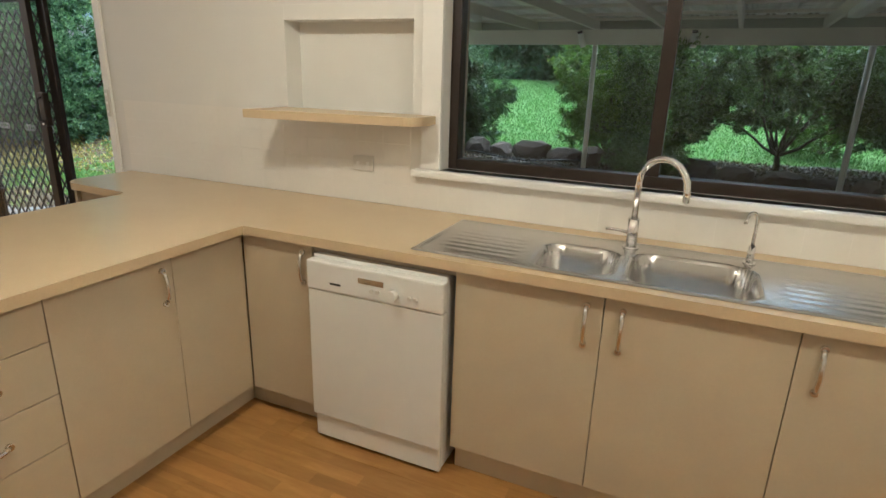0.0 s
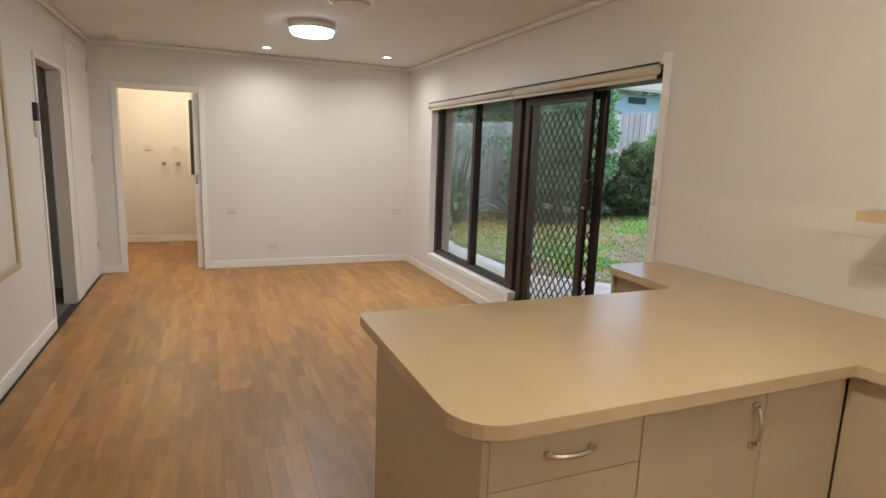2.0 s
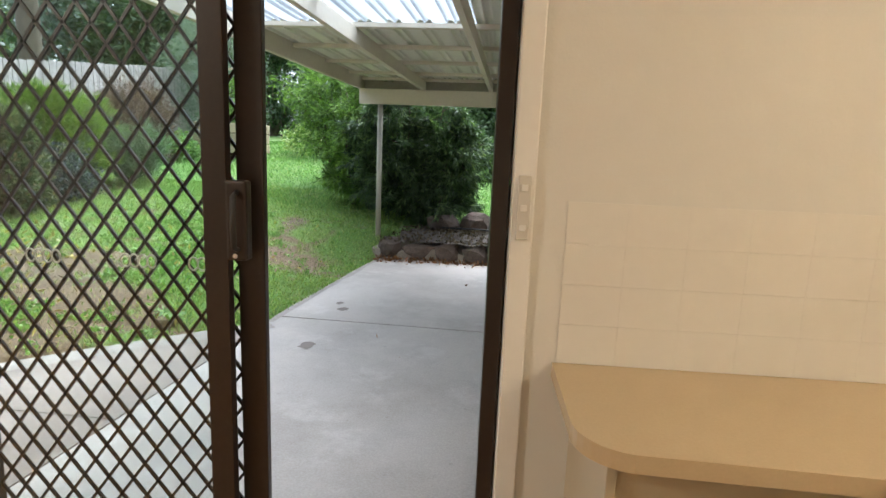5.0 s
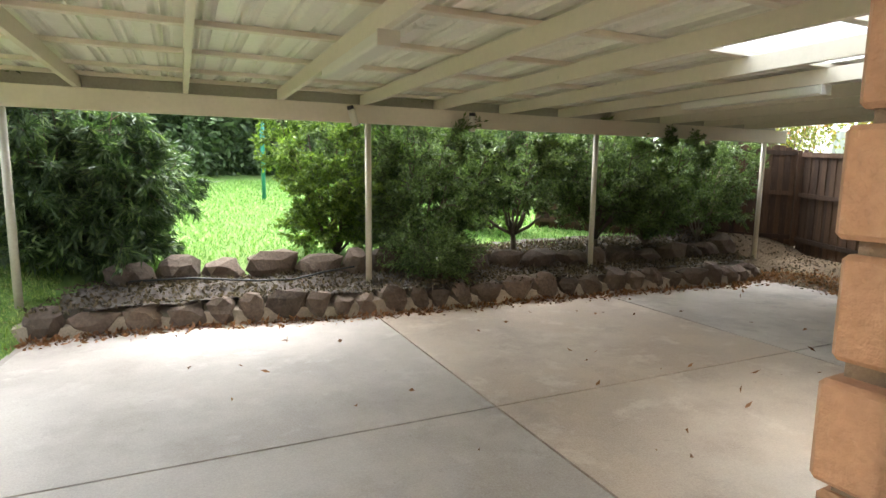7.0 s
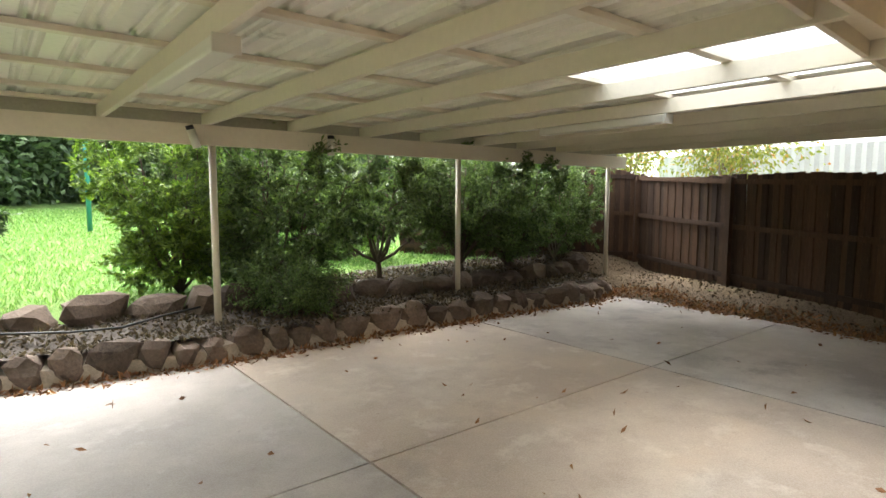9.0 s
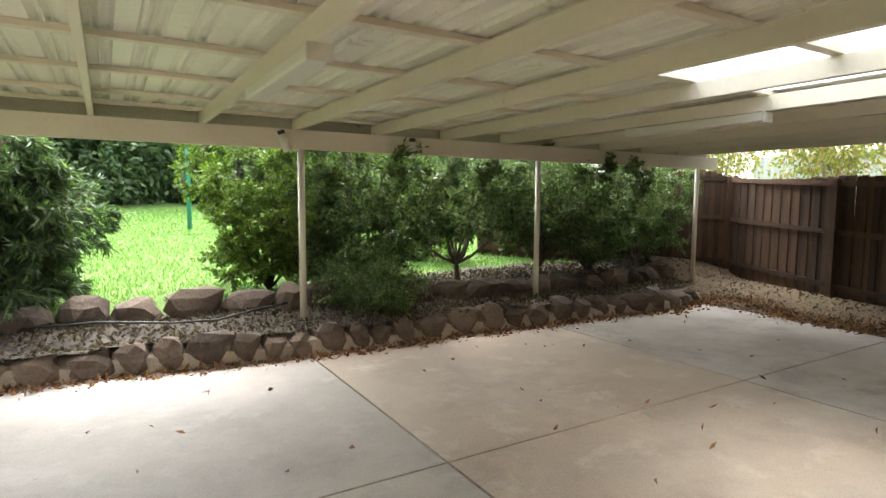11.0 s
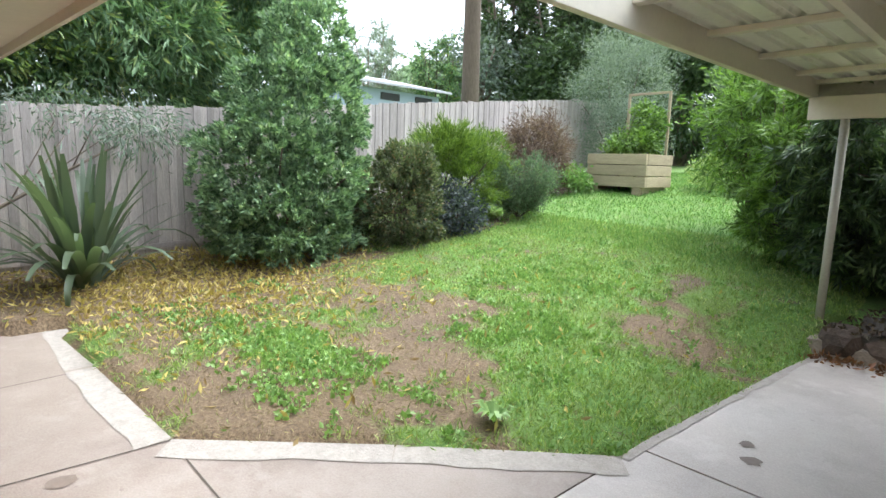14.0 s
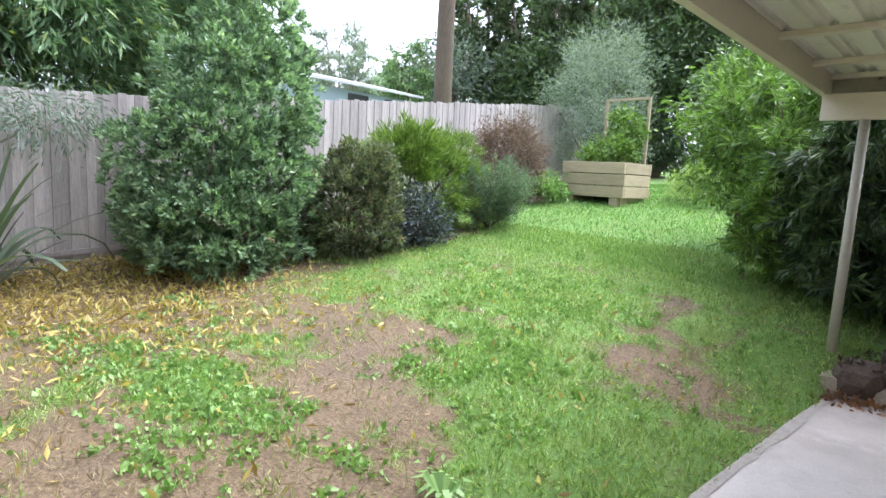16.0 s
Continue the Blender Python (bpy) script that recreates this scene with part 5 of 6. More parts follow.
def bush(name, label, at, h, r, stems, n_, leaf, material, seed, low=0.25, group="", droop=0.2, stem_r=0.02, fork=0.0, branches=6, twigs=6, reach=0.5, sway=(0, 0), bark=BARK, twig=1.0):
    """A shrub grown from its base: curved stems, side branches, twigs, and leaves along the twigs."""
    rng = np.random.default_rng(seed)
    x, y = at
    z = land(x, y)
    t = thing(name, (x, y, z), label, "shrub", group)
    bm = B()
    foot = Vector((x, y, z - 0.05))
    head = foot + Vector((0, 0, fork + 0.05))
    if fork:
        tube(bm, [foot, foot.lerp(head, 0.5) + Vector((0.02, 0, 0)), head], stem_r * 1.8, 8, stem_r * 1.5)
    ends = []
    for i in range(stems):
        a = 2 * math.pi * (i + rng.uniform(-0.4, 0.4)) / stems
        out = r * rng.uniform(0.2, 1.0)
        top = Vector((x + math.cos(a) * out + sway[0], y + math.sin(a) * out + sway[1], z + h * rng.uniform(0.78, 1.05) * (1 - 0.3 * (out / r) ** 2)))
        mid = head.lerp(top, 0.5) + Vector((math.cos(a) * out * 0.18 + rng.normal(0, 0.07), math.sin(a) * out * 0.18 + rng.normal(0, 0.07), -0.08 * h))
        curve = [head * (1 - q) ** 2 + mid * (2 * q * (1 - q)) + top * q * q for q in [k / 7 for k in range(8)]]
        curve = [c + Vector((rng.normal(0, 0.015), rng.normal(0, 0.015), 0)) if k else c for k, c in enumerate(curve)]
        tube(bm, curve, stem_r * rng.uniform(0.7, 1.1), 6, stem_r * 0.2)
        for j in range(branches):
            q = low + (0.98 - low) * (j + rng.uniform(0, 1)) / branches
            k = min(6, int(q * 7))
            p = curve[k].lerp(curve[k + 1], q * 7 - k)
            b = a + rng.normal(0, 1.1)
            d = Vector((math.cos(b), math.sin(b), rng.uniform(-0.1, 0.9))).normalized()
            l = r * reach * rng.uniform(0.6, 1.25) * (1.15 - 0.5 * q)
            m = p + d * l * 0.55 + Vector((0, 0, 0.08 * l))
            e = p + d * l + Vector((rng.normal(0, 0.04), rng.normal(0, 0.04), -droop * l * 0.5))
            tube(bm, [p, m, e], stem_r * 0.38, 4, stem_r * 0.12, False)
            for w in range(twigs):
                f = rng.uniform(0.15, 1.0)
                s0 = p.lerp(m, f * 2) if f < 0.5 else m.lerp(e, f * 2 - 1)
                td = (d * 0.6 + Vector(rng.normal(0, 0.6, 3)) + Vector((0, 0, 0.25 - droop))).normalized()
                s1 = s0 + td * rng.uniform(0.1, 0.28) * twig
                tube(bm, [s0, s1], stem_r * 0.12, 3, stem_r * 0.06, False)
                ends.append((s0, s1))
    part("trunk", bm, bark, t)
    p0, p1 = np.array([e[0] for e in ends]), np.array([e[1] for e in ends])
    k = rng.integers(0, len(ends), n_)
    pts = p0[k] + (p1 - p0)[k] * rng.uniform(0, 1.1, (n_, 1)) + rng.normal(0, 0.018, (n_, 3))
    nrm = (p1 - p0)[k]
    nrm /= np.linalg.norm(nrm, axis=1)[:, None]
    ok = pts[:, 2] > z + 0.03
    v, f = leaves(pts[ok], nrm[ok], leaf[0], leaf[1], 0.7, droop, rng)
    under(new("crown", mesh_np("crown", v, f, material)), t)
    return t


# along the grey fence
plant("shrub", "large dense grey-green evergreen shrub by fence", "shrub", [(-11.1, 6.1, 1.15, 1.0, 1.15, 1.05), (-11.1, 6.3, 2.1, 0.85, 0.95, 0.9), (-11.15, 6.5, 3.05, 0.5, 0.6, 0.65), (-10.9, 6.0, 0.6, 0.9, 0.95, 0.6)], 66000, (0.085, 0.036), LEAF_GREY, 11, 7, clumps=3600, spread=0.018, jitter=0.6, droop=-0.25, solid=0.72)
plant("shrub", "low olive-green shrub with reddish tips", "shrub", [(-10.25, 7.4, 0.85, 0.62, 0.65, 0.7), (-10.2, 7.5, 1.45, 0.4, 0.45, 0.35)], 20000, (0.065, 0.026), LEAF_OLIVE, 12, 9, clumps=1300, spread=0.02, jitter=0.6, droop=-0.25, solid=0.5)
plant("shrub", "small dark blue-leaved shrub on soil", "shrub", [(-10.1, 8.3, 0.75, 0.4, 0.45, 0.4)], 4000, (0.06, 0.035), LEAF_NAVY, 13, 4, clumps=80)
plant("shrub", "feathery lime-green shrub by fence", "shrub", [(-10.75, 9.1, 1.25, 0.8, 1.0, 0.75), (-10.7, 8.8, 1.75, 0.5, 0.5, 0.4), (-10.7, 9.6, 1.7, 0.5, 0.5, 0.35)], 30000, (0.12, 0.014), LEAF_LIME, 14, 8, clumps=900, spread=0.04, droop=-0.5, jitter=0.5, solid=0.5)
bush("shrub", "upright rosemary bush with grey-green needles", (-9.95, 9.9), 1.0, 0.62, 20, 16000, (0.065, 0.012), LEAF_ROSE, 15, 0.1, droop=-0.3, branches=6, twigs=7, reach=0.4, stem_r=0.012)
plant("shrub", "bare brown twiggy shrub by the fence", "shrub", [(-11.45, 12.6, 1.75, 0.7, 0.9, 0.9), (-11.3, 12.4, 1.2, 0.6, 0.8, 0.6)], 26000, (0.12, 0.016), LEAF_DRY, 16, 14, clumps=520, spread=0.09, jitter=0.8, solid=0.3)
plant("tree", "tall feathery grey-green tree behind the planter", "tree", [(-11.6, 16.6, 3.6, 1.3, 1.4, 1.5), (-11.4, 16.4, 2.2, 1.1, 1.2, 1.1), (-11.6, 16.8, 4.7, 0.9, 0.9, 0.8)], 20000, (0.13, 0.022), LEAF_BLUE, 17, 6, clumps=420, spread=0.16, droop=-0.2)
# flax
fx, fy = -11.2, 3.65
fl = thing("flax_plant", (fx, fy, land(fx, fy)), "large flax clump with long drooping strap leaves", "plant")
rng = np.random.default_rng(5)
for i in range(84):
    a, tilt, L = rng.uniform(0, 2 * math.pi), rng.uniform(0.08, 1.15), rng.uniform(0.9, 1.6)
    bend, w = rng.uniform(0.3, 2.4) * tilt, rng.uniform(0.035, 0.06)
    dr, sd_ = Vector((math.cos(a), math.sin(a), 0)), Vector((-math.sin(a), math.cos(a), 0))
    p = Vector((fx, fy, land(fx, fy) - 0.02)) + dr * rng.uniform(0, 0.15) + sd_ * rng.normal(0, 0.05)
    bm, prev = B(), None
    for k in range(9):
        q = k / 8
        an = tilt * 0.8 + bend * q * q * 1.4
        ww = w * (0.6 + 0.8 * q if q < 0.5 else 1.0 - 1.9 * (q - 0.5) ** 1.5)
        ww = max(ww, 0.003)
        row = [bm.verts.new(p - sd_ * ww), bm.verts.new(p - dr * 0.25 * ww - Vector((0, 0, ww * 0.3))), bm.verts.new(p + sd_ * ww)]
        if prev:
            for c in (0, 1):
                fc = bm.faces.new((prev[c], prev[c + 1], row[c + 1], row[c]))
                fc.smooth = True
        prev = row
        p = p + (dr * math.sin(an) + Vector((0, 0, math.cos(an)))) * L / 8
        p.z = max(p.z, land(p.x, p.y) + 0.02)
    part("leaf", bm, LEAF_FLAX, fl)

# tree over the left fence
tr = plant("tree", "spreading leafy tree overhanging the grey fence", "tree", [(-14.0, 4.8, 4.4, 1.9, 2.6, 1.7), (-13.4, 3.4, 4.6, 1.6, 1.8, 1.4), (-13.6, 3.0, 3.3, 1.6, 1.6, 0.8), (-14.5, 7.0, 4.6, 1.8, 1.8, 1.2), (-13.2, 5.2, 3.2, 1.0, 1.2, 0.6), (-14.0, 1.2, 3.8, 1.8, 2.0, 1.2), (-13.2, 7.2, 4.4, 1.0, 1.2, 0.7), (-13.9, 3.0, 2.7, 1.0, 2.4, 0.8), (-13.9, 6.8, 3.0, 1.0, 1.6, 0.9), (-14.2, 0.0, 3.0, 1.0, 1.8, 1.0), (-13.5, 4.6, 2.5, 0.7, 2.0, 0.6), (-13.4, 1.6, 2.4, 0.6, 1.6, 0.7)], 115000, (0.19, 0.038), LEAF_TREE, 21, 12, clumps=5200, spread=0.07, droop=0.8, base=(-14.2, 4.6), stem_r=0.09, solid=0.3)
plant("tree", "pale weeping branch of greyish leaves at fence", "tree", [(-12.15, 3.6, 1.95, 0.35, 1.3, 0.22), (-12.1, 2.5, 1.6, 0.3, 0.5, 0.5), (-12.1, 4.6, 1.85, 0.3, 0.6, 0.3)], 2600, (0.11, 0.024), LEAF_BLUE, 22, 2, PALEBARK, clumps=130, droop=0.9, base=(-12.2, 2.2), stem_r=0.025, spread=0.12)

plant("tree", "yellowing leafy tree behind the grey fence", "tree", [(-13.0, 2.4, 2.9, 0.5, 1.4, 0.5), (-13.1, 0.4, 3.2, 0.6, 1.2, 0.8)], 14000, (0.13, 0.04), LEAF_LIME, 23, 4, clumps=240, spread=0.2, droop=0.4)
# patio shrubs
bush("shrub", "dense dark shrub with long narrow leaves at post", (-5.0, 9.1), 2.3, 0.95, 16, 52000, (0.13, 0.024), LEAF_CORNER, 31, 0.06, droop=0.45, branches=9, twigs=9, reach=0.55, stem_r=0.024)
bush("shrub", "dark drooping shrub beside the gravel bed", (-4.35, 9.1), 2.1, 0.7, 10, 24000, (0.13, 0.024), LEAF_CORNER, 43, 0.08, droop=0.55, branches=8, twigs=8, reach=0.6)
bush("shrub", "fresh green narrow-leaved shrub at lawn edge", (-5.85, 9.5), 2.3, 0.65, 11, 24000, (0.13, 0.022), LEAF_FRESH, 41, 0.06, droop=0.35, branches=8, twigs=8, reach=0.6)
plant("tree", "bright leafy tree beyond the pergola corner", "tree", [(-6.5, 10.8, 2.2, 0.8, 0.9, 1.0), (-6.1, 11.6, 2.9, 1.0, 1.0, 0.9)], 18000, (0.13, 0.03), LEAF_FRESH, 32, 6, clumps=900, spread=0.07, droop=0.2, solid=0.35)
bush("shrub", "open multi-stemmed shrub behind the stone wall", (-0.85, 8.75), 2.35, 1.15, 13, 34000, (0.075, 0.03), LEAF_DARK, 33, 0.14, "patio shrubs", droop=0.1, branches=9, twigs=9, reach=0.5, stem_r=0.024)
bush("shrub", "yellow-green bush at edge of the lawn", (-1.75, 9.35), 2.25, 0.85, 13, 30000, (0.07, 0.03), LEAF_LIME, 34, 0.1, branches=8, twigs=8, reach=0.55)
bush("shrub", "low dark green groundcover by the post", (-0.95, 8.0), 0.6, 0.55, 16, 9000, (0.06, 0.018), LEAF_DARK, 39, 0.1, branches=6, twigs=6, reach=0.5, stem_r=0.008)
bush("shrub", "open small tree with a forked dark trunk", (0.75, 8.7), 2.15, 1.15, 12, 24000, (0.075, 0.03), LEAF_DARK, 35, 0.34, "patio shrubs", 0.15, 0.026, 0.3, 8, 8, 0.5)
bush("shrub", "open small tree with a forked dark trunk", (2.2, 8.5), 2.1, 1.1, 12, 26000, (0.075, 0.03), LEAF_DARK, 36, 0.24, "patio shrubs", 0.15, 0.024, 0.2, 8, 8, 0.55)
bush("shrub", "dark leafy shrub in front of the old fence", (3.2, 8.4), 2.05, 0.95, 12, 24000, (0.075, 0.03), LEAF_DARK, 37, 0.14, "patio shrubs", 0.15, 0.022, 0.1, 8, 8, 0.55)
bush("shrub", "thin dark shrub near the corner post", (4.2, 8.2), 2.0, 0.6, 7, 8000, (0.07, 0.022), LEAF_DARK, 40, 0.25, "patio shrubs", 0.1, 0.016, 0.1, 6, 6, 0.6, bark=PALEBARK)
bush("shrub", "dark leafy shrub in front of the old fence", (4.7, 8.4), 2.0, 0.75, 10, 14000, (0.07, 0.026), LEAF_DARK, 45, 0.15, "patio shrubs", 0.15, 0.018, 0.1, 7, 7, 0.55)
bush("shrub", "low leafy plants at the edge of the upper lawn", (1.6, 10.6), 0.9, 0.9, 10, 9000, (0.08, 0.03), LEAF_FRESH, 44, 0.1, branches=5, twigs=5, stem_r=0.012)

# distance: hedge, trees over fences
for i, (x, y, z, r, h, mt) in enumerate(((-3.5, 21, 2.6, 2.2, 1.6, LEAF_FAR), (0.5, 21.5, 2.9, 2.6, 1.9, LEAF_FAR), (4.8, 20, 2.8, 2.6, 2.0, LEAF_FRESH), (-7.5, 21, 3.0, 2.4, 2.0, LEAF_FAR), (9, 18, 2.8, 2.6, 1.6, LEAF_FAR), (-1.5, 22.5, 4.2, 3.0, 2.4, LEAF_FAR), (3.0, 23, 4.4, 3.0, 2.4, LEAF_FAR), (-5.5, 23, 4.6, 3.0, 2.6, LEAF_FAR), (7.2, 20, 3.8, 2.4, 2.6, LEAF_FAR))):
    plant("tree", "dark leafy tree at the end of the garden", "tree", [(x, y, z, r, 1.4, h), (x - 0.8, y, z + h * 0.7, r * 0.7, 1.2, h * 0.6)], 20000, (0.26, 0.12), mt, 50 + i, 5, group="far trees", clumps=420, spread=0.26)
for i, (x, y, z, rx, rz, mt, n_) in enumerate(((-15, 30, 6.5, 4.5, 4.5, LEAF_FAR, 28000), (-21, 30, 5.5, 4.0, 3.2, LEAF_FAR, 22000), (-9, 31, 6.0, 4.0, 4.0, LEAF_FAR, 22000), (-27, 28, 6.4, 3.2, 2.2, LEAF_BLUE, 5000), (-19, 36, 9.5, 5, 4, LEAF_FAR, 18000))):
    plant("tree", "tall tree in the distance beyond the fence", "tree", [(x, y, z, rx, 2.5, rz), (x + 1, y, z + rz * 0.5, rx * 0.7, 2, rz * 0.7)], n_, (0.34, 0.12), mt, 60 + i, 9, PALEBARK, "distant trees", 300, 0.45, stem_r=0.18)
bt = thing("bare_tree", (-20.0, 20.0, 2), "tall bare dark trunk beyond the fence", "tree")
part("trunk", tube(B(), [(-20.0, 20.0, 1.0), (-19.95, 20, 4), (-20.05, 20.1, 8), (-19.95, 20.1, 14)], 0.40, 12, 0.3), BARK, bt)
for i, (x, y, z) in enumerate(((7.6, 6.6, 3.3), (7.2, 2.6, 3.2), (8.3, 9.6, 3.2))):
    plant("tree", "autumn-tinted tree beyond the brown fence", "tree", [(x, y, z - 0.3, 1.0, 1.2, 1.0)], 7000, (0.10, 0.05), LEAF_AUTUMN, 70 + i, 7, PALEBARK, "trees beyond the brown fence", 140, 0.2)

vs, fs = [], []
for j in range(13):
    for i in range(25):
        a, q = 2 * math.pi * i / 24, j / 12
        vs.append((-95 + 34 * q * math.cos(a), 92 + 34 * q * math.sin(a), 27 * (0.5 + 0.5 * math.cos(math.pi * q)) - 3))
fs = [(j * 25 + i, j * 25 + i + 1, j * 25 + i + 26, j * 25 + i + 25) for j in range(12) for i in range(24)]
tagged(new("hill", raw("hill", vs, fs, surface("grassy_hill", (0.13, 0.2, 0.08), 0.95, var=0.3, big=0.1, small=1.5), True)), "far green grassy hill beyond the gardens", "hill", kind="structure")
bush("bare_tree", "bare grey winter tree beyond the fence", (-34.0, 26.0), 9.0, 3.4, 16, 24000, (0.3, 0.05), LEAF_BLUE, 90, 0.2, "distant trees", 0.0, 0.09, 0.6, 8, 7, 0.35, bark=PALEBARK, twig=4)
bush("tree", "yellow-green young tree beyond the shed", (-27.0, 25.0), 7.4, 1.7, 9, 9000, (0.2, 0.08), LEAF_TREE, 91, 0.4, "distant trees", 0.1, 0.08, 0.8, 7, 6, 0.45, twig=3)
for x, y, h_, r_, sd in ((-26.0, 31.0, 13.5, 3.6, 92), (-21.5, 32.0, 14.5, 4.2, 93), (-16.5, 32.0, 13.0, 4.2, 94)):
    bush("tree", "tall dark gum tree with pale bent limbs", (x, y), h_, r_, 10, 24000, (0.36, 0.11), LEAF_FAR, sd, 0.3, "distant trees", 0.3, 0.2, 1.6, 9, 8, 0.4, bark=PALEBARK, twig=5)

# clover clump near the planter, weeds
plant("shrub", "pale green leafy weeds beside the planter", "plant", [(-10.9, 12.9, 1.15, 0.5, 0.5, 0.26)], 2500, (0.09, 0.06), CLOVER, 80, 3, clumps=90)
plant("shrub", "tall grass and weeds beyond the planter", "plant", [(-7.9, 14.8, 1.45, 0.9, 0.7, 0.4)], 3000, (0.16, 0.02), GRASS, 81, 3, clumps=90, droop=-0.6)

wx, wy = -6.24, 4.60
wd = thing("weed_rosette", (wx, wy, land(wx, wy)), "bright green dandelion-like weed in the lawn", "plant")
bm = B()
for i in range(22):
    a, L = i * 2.4, random.uniform(0.10, 0.17)
    d = Vector((math.cos(a), math.sin(a), 0))
    s = Vector((-d.y, d.x, 0))
    o = Vector((wx, wy, land(wx, wy)))
    q = [o, o + d * L * 0.6 + s * 0.018 + Vector((0, 0, L * 0.75)), o + d * L + Vector((0, 0, L * 0.6)), o + d * L * 0.6 - s * 0.018 + Vector((0, 0, L * 0.75))]
    bm.faces.new([bm.verts.new(v) for v in q])
part("leaf_rosette", bm, CLOVER, wd)
# ---- planter box ----
pcx, pcy = -9.9, 13.9
pz = land(pcx, pcy)
pb = thing("planter_box", (pcx, pcy, pz), "raised planter of stacked timber sleepers", "planter")
PB = Matrix.Translation((pcx, pcy, pz)) @ Matrix.Rotation(radians(-4), 4, "Z")
slp = mesh_of("sleeper", box(B(), (-0.70, -0.04, 0), (0.70, 0.04, 0.222), 0.012), SLEEPER)
sls = mesh_of("side_sleeper", box(B(), (-0.04, -0.50, 0), (0.04, 0.50, 0.222), 0.012), SLEEPER)
for k in range(3):
    z = 0.1 + 0.235 * k
    for y in (-0.54, 0.54):
        piece("sleeper", slp, pb, PB @ Matrix.Translation((random.uniform(-0.015, 0.015), y, z)))
    for x in (-0.66, 0.66):
        piece("side_sleeper", sls, pb, PB @ Matrix.Translation((x, random.uniform(-0.01, 0.01), z)))
for x in (-0.57, 0.57):
    for y in (-0.45, 0.45):
        bm = box(B(), (x - 0.05, y - 0.05, -0.1), (x + 0.05, y + 0.05, 0.78))
        bm.transform(PB)
        part("corner_post", bm, SLEEPER, pb)
for x in (-0.5, 0.5):
    bm = box(B(), (x - 0.09, -0.56, -0.08), (x + 0.09, 0.56, 0.1), 0.006)
    bm.transform(PB)
    part("bearer", bm, SLEEPER, pb)
bm = box(B(), (-0.62, -0.5, 0.5), (0.62, 0.5, 0.74))
bm.transform(PB)
part("soil", bm, surface("potting_soil", (0.06, 0.045, 0.03), 0.95, var=0.4, relief=0.8), pb)
bm = B()
for x in (-0.28, 0.66):
    box(bm, (x - 0.025, 0.28, 0.7), (x + 0.025, 0.33, 2.14), 0.003)
box(bm, (-0.30, 0.28, 2.09), (0.68, 0.33, 2.14), 0.003)
bm.transform(PB)
part("trellis_frame", bm, SLEEPER, pb)
plant("vegetable_plant", "leafy green vegetables growing in the planter", "plant", [(pcx, pcy, pz + 1.0, 0.6, 0.42, 0.22), (pcx + 0.2, pcy + 0.3, pz + 1.4, 0.4, 0.25, 0.4)], 2600, (0.11, 0.06), LEAF_FRESH, 82, 2, clumps=90, spread=0.07)
# ---- shed, pole ----
shd = thing("garden_shed", (-19.5, 16.5, 2), "blue-grey shed beyond the fence", "shed")
part("wall", box(B(), (-23.2, 12.9, 0.8), (-20.2, 18.4, 4.1)), BLUESHED, shd)
bm = B()
vv = [bm.verts.new(p) for p in ((-19.8, 12.6, 4.22), (-19.8, 18.75, 4.22), (-23.6, 18.75, 5.0), (-23.6, 12.6, 5.0), (-19.8, 12.6, 4.3), (-19.8, 18.75, 4.3), (-23.6, 18.75, 5.08), (-23.6, 12.6, 5.08))]
for q in ((0, 1, 2, 3), (7, 6, 5, 4), (0, 4, 5, 1), (1, 5, 6, 2), (2, 6, 7, 3), (3, 7, 4, 0)):
    bm.faces.new([vv[k] for k in q])
part("roof", bm, SHEDROOF, shd)
part("gable", box(B(), (-23.1, 12.88, 4.1), (-20.6, 12.92, 4.4)), BLUESHED, shd)
for y in (15.4, 17.1):
    part("window", box(B(), (-20.2, y, 3.75), (-20.17, y + 0.9, 4.0)), DARK, shd)
gp = thing("clothes_pole", (-1.72, 15.0, land(-1.72, 15.0)), "thin green painted metal pole on lawn", "pole")
part("pole", tube(B(), [(-1.72, 15.0, land(-1.72, 15.0) - 0.1), (-1.72, 15.0, 3.4)], 0.045, 10), GREENPOLE, gp)

# ---- grass, clover, litter ----


def scatter(n_, x0, x1, y0, y1, test, seed):
    r = random.Random(seed)
    out = []
    for _ in range(n_):
        x, y = r.uniform(x0, x1), r.uniform(y0, y1)
        if not inside(x, y, PATIO) and y > YO and test(x, y, r):
            out.append((x, y, land(x, y)))
    return np.array(out)


def stuff(name, label, category, pts, up, length, width, material, jitter, seed):
    rng = np.random.default_rng(seed)
    nn = np.tile(np.array(up, float), (len(pts), 1))
    v, f = leaves(pts, nn, length, width, jitter, 0, rng)
    tagged(new(name, mesh_np(name, v, f, material)), label, category, kind="stuff")


turf_ok = lambda x, y, r: cover(x, y) + 0.3 * nz(x, y, 6, 2) > r.uniform(0.12, 0.9)
stuff("lawn_grass", "short patchy green lawn grass", "grass", scatter(150000, -12.3, -4.9, 2.6, 10.5, turf_ok, 1), (0, 0, 1), 0.055, 0.009, GRASS, 0.7, 1)
stuff("lawn_grass", "longer green grass on the upper lawn", "grass", scatter(90000, -12.3, 5, 9, 19, turf_ok, 2), (0, 0, 1), 0.075, 0.014, GRASS_UPPER, 0.5, 2)
clover_ok = lambda x, y, r: -10.2 < x < -5.2 and y < 8.5 and 1.2 * patch(LUSH, x, y) + 0.5 * nz(x, y, 1.3, 9) + 0.9 * nz(x, y, 5.5, 11) > r.uniform(0.15, 0.85)
stuff("clover_patch", "low bright clover and weeds in the lawn", "weeds", scatter(70000, -10.5, -5.2, 3, 8.6, clover_ok, 3) + np.array((0, 0, 0.01)), (0, 0, 0.8), 0.045, 0.034, CLOVER, 0.9, 3)
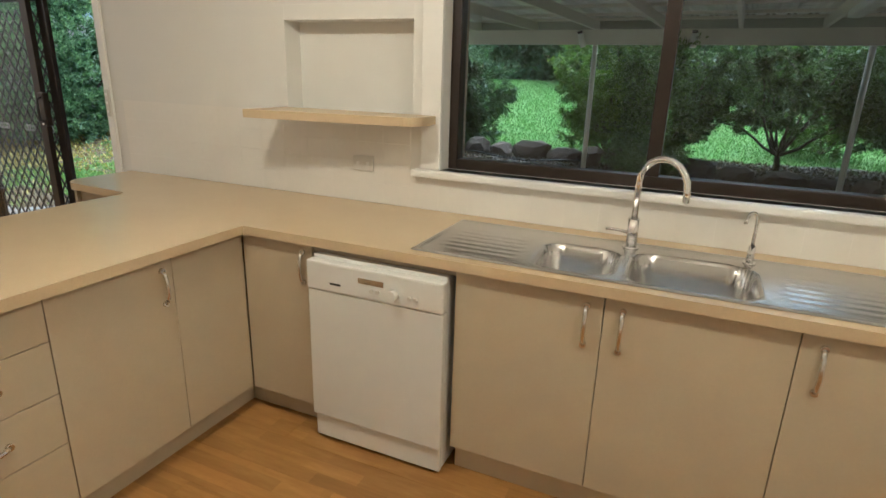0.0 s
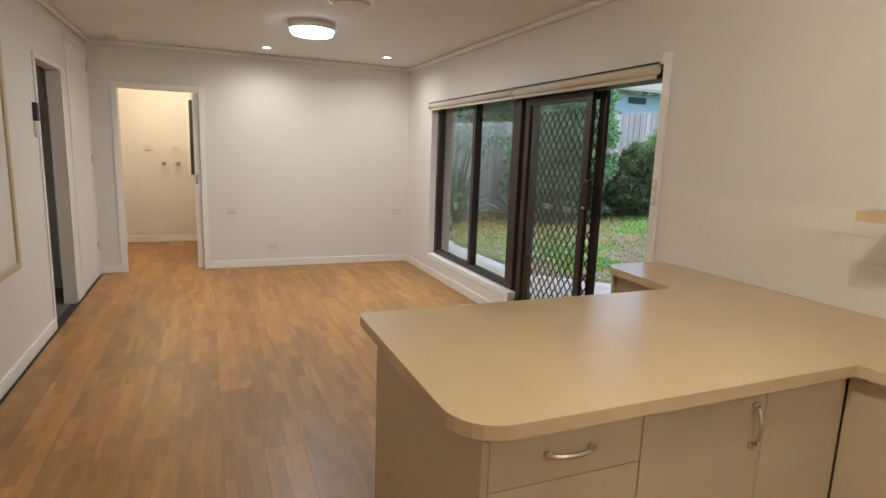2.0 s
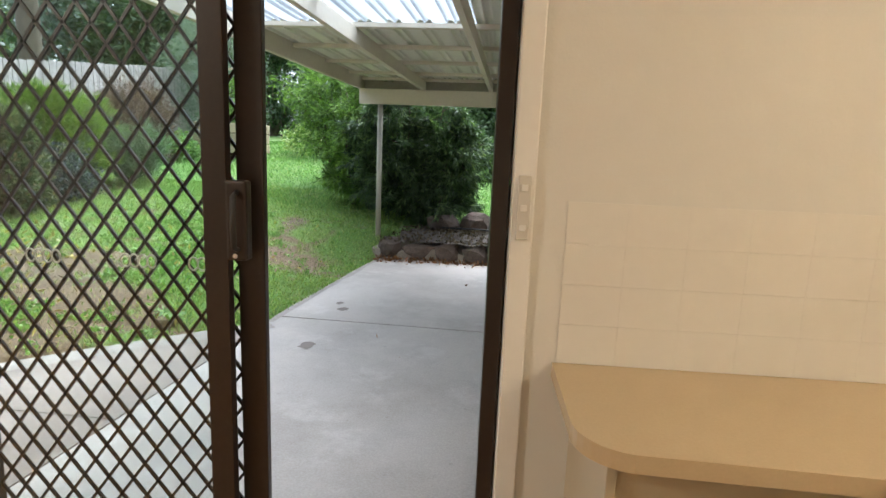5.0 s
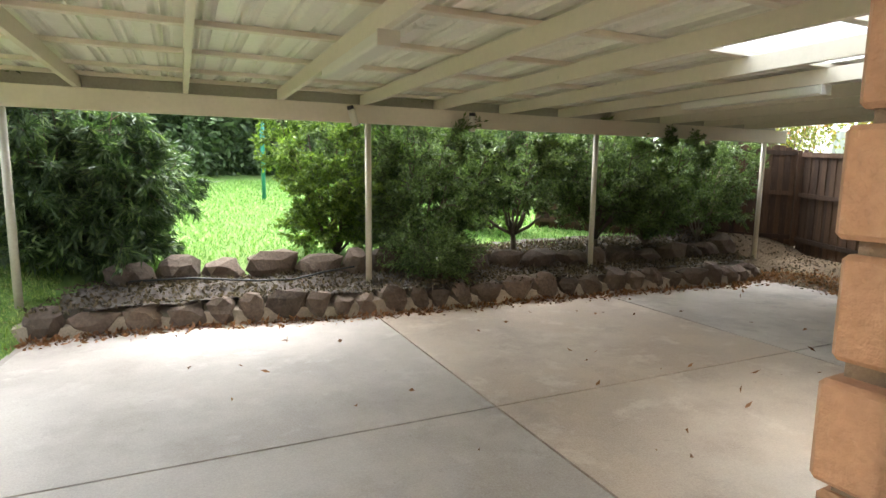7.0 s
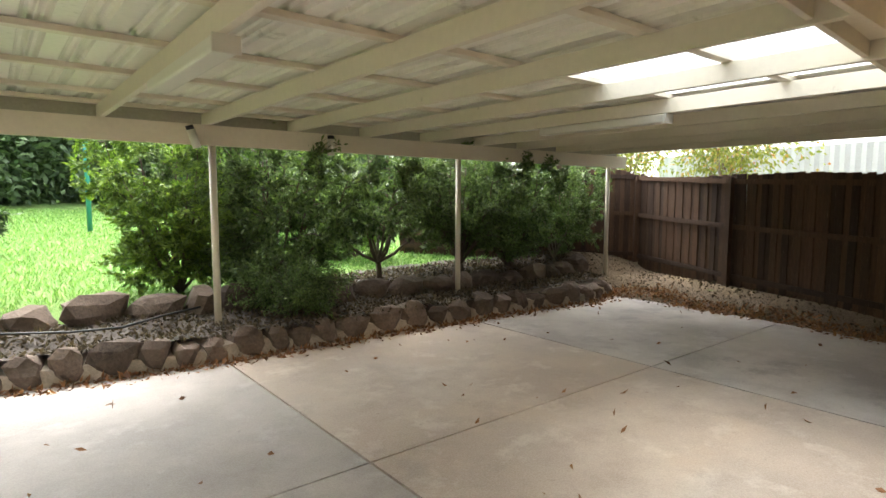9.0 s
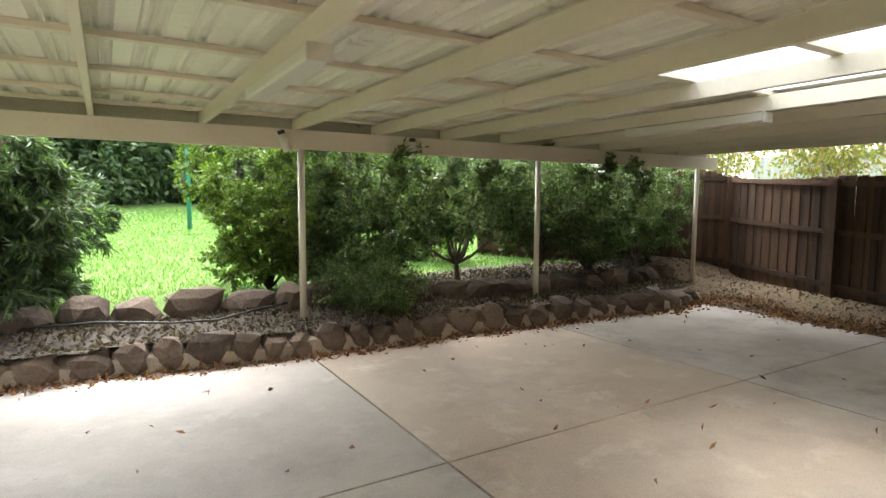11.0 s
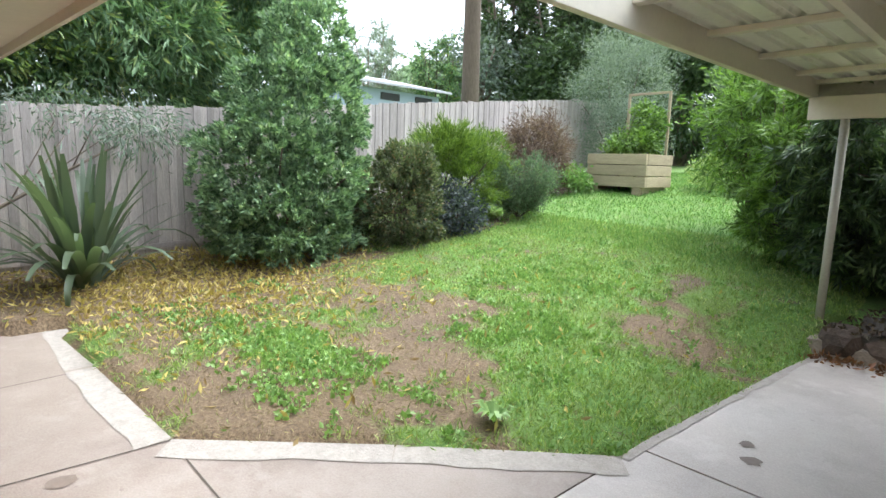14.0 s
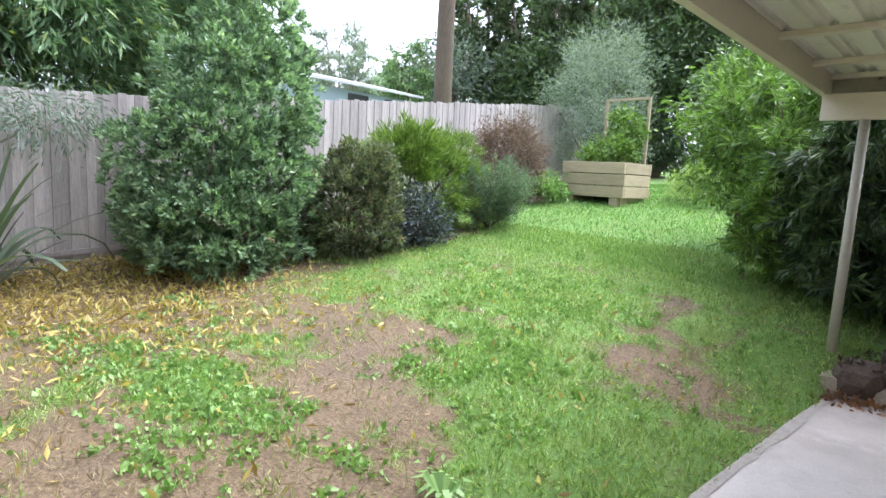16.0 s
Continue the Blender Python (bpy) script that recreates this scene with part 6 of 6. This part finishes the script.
dry_ok = lambda x, y, r: cover(x, y) < 0.75
stuff("dry_grass", "dry straw and thatch on bare soil", "grass", scatter(26000, -12, -5.2, 2.8, 9, dry_ok, 7), (0, 0, 0.15), 0.06, 0.006, STRAW, 0.6, 7)
lit_ok = lambda x, y, r: r.random() < math.exp(-((x + 10.7) ** 2 / 2.4 + (y - 4.7) ** 2 / 1.9)) * 1.5 or r.random() < 0.02
stuff("yellow_leaf_litter", "fallen yellow leaves on bare soil", "leaves", scatter(30000, -12.4, -5.5, 2.5, 8, lit_ok, 4) + np.array((0, 0, 0.012)), (0, 0, 0.05), 0.09, 0.026, LEAF_YELLOW, 0.5, 4)
edge = []
r5 = random.Random(9)
for _ in range(2600):
    q = along(WALL, r5.uniform(0, 9.6))
    if q:
        edge.append((q[0] + r5.uniform(-0.1, 0.1), q[1] - abs(r5.gauss(0, 0.12)) + 0.03, SLAB + 0.012))
for _ in range(2200):
    k = r5.random()
    x, y = 3.75 + 0.45 * k + r5.gauss(0.08, 0.13) + 0.1 * math.sin(17 * k), 2.4 + 4.6 * k
    edge.append((x, y, max(SLAB, land(x, y)) + 0.014))
for _ in range(70):
    edge.append((r5.uniform(-4.5, 4), r5.uniform(2.4, 7), SLAB + 0.012))
stuff("brown_leaf_litter", "dry brown leaves along the patio edge", "leaves", np.array(edge), (0, 0, 0.05), 0.07, 0.03, LEAF_BROWN, 0.45, 6)
bedpts = []
while len(bedpts) < 14000:
    x, y = r5.uniform(-5.1, 4.8), r5.uniform(7.2, 9.2)
    if inside(x, y, bed):
        bedpts.append((x, y, max(land(x, y), 0.13) + 0.055 + 0.03 * nz(x, y, 4)))
# chips on the fence mound, their dark colour also stands in for shade
while len(bedpts) < 15200:
    x, y = r5.uniform(3.9, 6.0), r5.uniform(2.2, 8.2)
    if x < 3.95 + (y - 2.2) * 0.4:
        bedpts.append((x, y, max(SLAB, land(x, y)) + 0.012))
stuff("bed_litter", "bark chips and dry leaves over gravel", "leaves", np.array(bedpts), (0, 0, 0.08), 0.06, 0.028, CHIPS, 0.6, 8)
bm = B()
for x, y, r in ((-4.97, 5.3, 0.06), (-5.05, 5.5, 0.05), (-5.0, 4.3, 0.07), (-7.3, 2.55, 0.07)):
    o_ = [bm.verts.new((x + r * math.cos(a) * random.uniform(0.6, 1.1), y + r * 1.2 * math.sin(a) * random.uniform(0.6, 1.1), SLAB + 0.004)) for a in [k * math.pi / 6 for k in range(12)]]
    bm.faces.new(o_)
whole("damp_marks", bm, surface("damp_concrete", (0.16, 0.125, 0.10), 0.5, var=0.2), "dark damp footmarks on the concrete", "stain", kind="stuff")

# ---- floor planks, splash tiles, bricks ----
pm = {}
PW = 0.192
row = 0
y = -2.3
while y < 1.78:
    y1 = min(y + PW, 1.785)
    lo, hi = (-10.4, XE)
    x = lo - random.uniform(0, 1.1)
    while x < hi:
        a, b = max(x, lo), min(x + 1.215, hi)
        if b - a > 0.02:
            key = (round(b - a, 3), round(y1 - y, 3))
            if y < YS:
                if a < XW - 0.1:
                    b = min(b, XW - 0.1)
                else:
                    x += 1.215
                    continue
                key = (round(b - a, 3), round(y1 - y, 3))
            if key not in pm:
                pm[key] = mesh_of("plank", box(B(), (0, 0.0002, -0.008), (key[0] - 0.0004, key[1] - 0.0002, 0.0), 0.0004, 1), WOOD)
            piece("plank", pm[key], floor, Matrix.Translation((a, y, 0)))
        x += 1.215
    y = y1
wall_n = bpy.data.objects["wall_north"]


def tile_run(x0, x1, z0, z1, w, h):
    me = mesh_of("tile", box(B(), (0, -0.0035, 0), (w - 0.0003, 0.001, h - 0.0006), 0.0003, 1), TILE)
    x = x0
    while x < x1 - 0.01:
        z = z0
        while z < z1 - 0.01:
            o = piece("tile", me, wall_n, Matrix.Translation((x, YW, z)))
            z += h
        x += w


tile_run(-3.51, -2.31, HZ + 0.001, 1.33, 0.15, 0.106)
tile_run(-2.31, -1.56, HZ + 0.001, 1.31, 0.15, 0.1)
tile_run(-1.56, 0.9, HZ + 0.001, 1.06, 0.15, 0.155)

BW, BH = 0.23, 0.086
bk = mesh_of("brick", box(B(), (0, -0.11, 0), (BW - 0.011, 0.0, BH - 0.011), 0.004, 1), BRICK)
hb_ = mesh_of("half_brick", box(B(), (0, -0.11, 0), (BW / 2 - 0.011, 0.0, BH - 0.011), 0.004, 1), BRICK)
for j in range(28):
    z = -0.19 + BH * j
    if z > 2.2:
        break
    x = OPX1 + 0.005
    if j % 2:
        piece("brick", hb_, brick_leaf, Matrix.Translation((x - (0.012 if j % 2 else 0.0), YO + 0.003, z)))
        x += BW / 2
    while x < -1.6:
        piece("brick", bk, brick_leaf, Matrix.Translation((x - (0.012 if j % 2 else 0.0), YO + 0.003, z)))
        x += BW
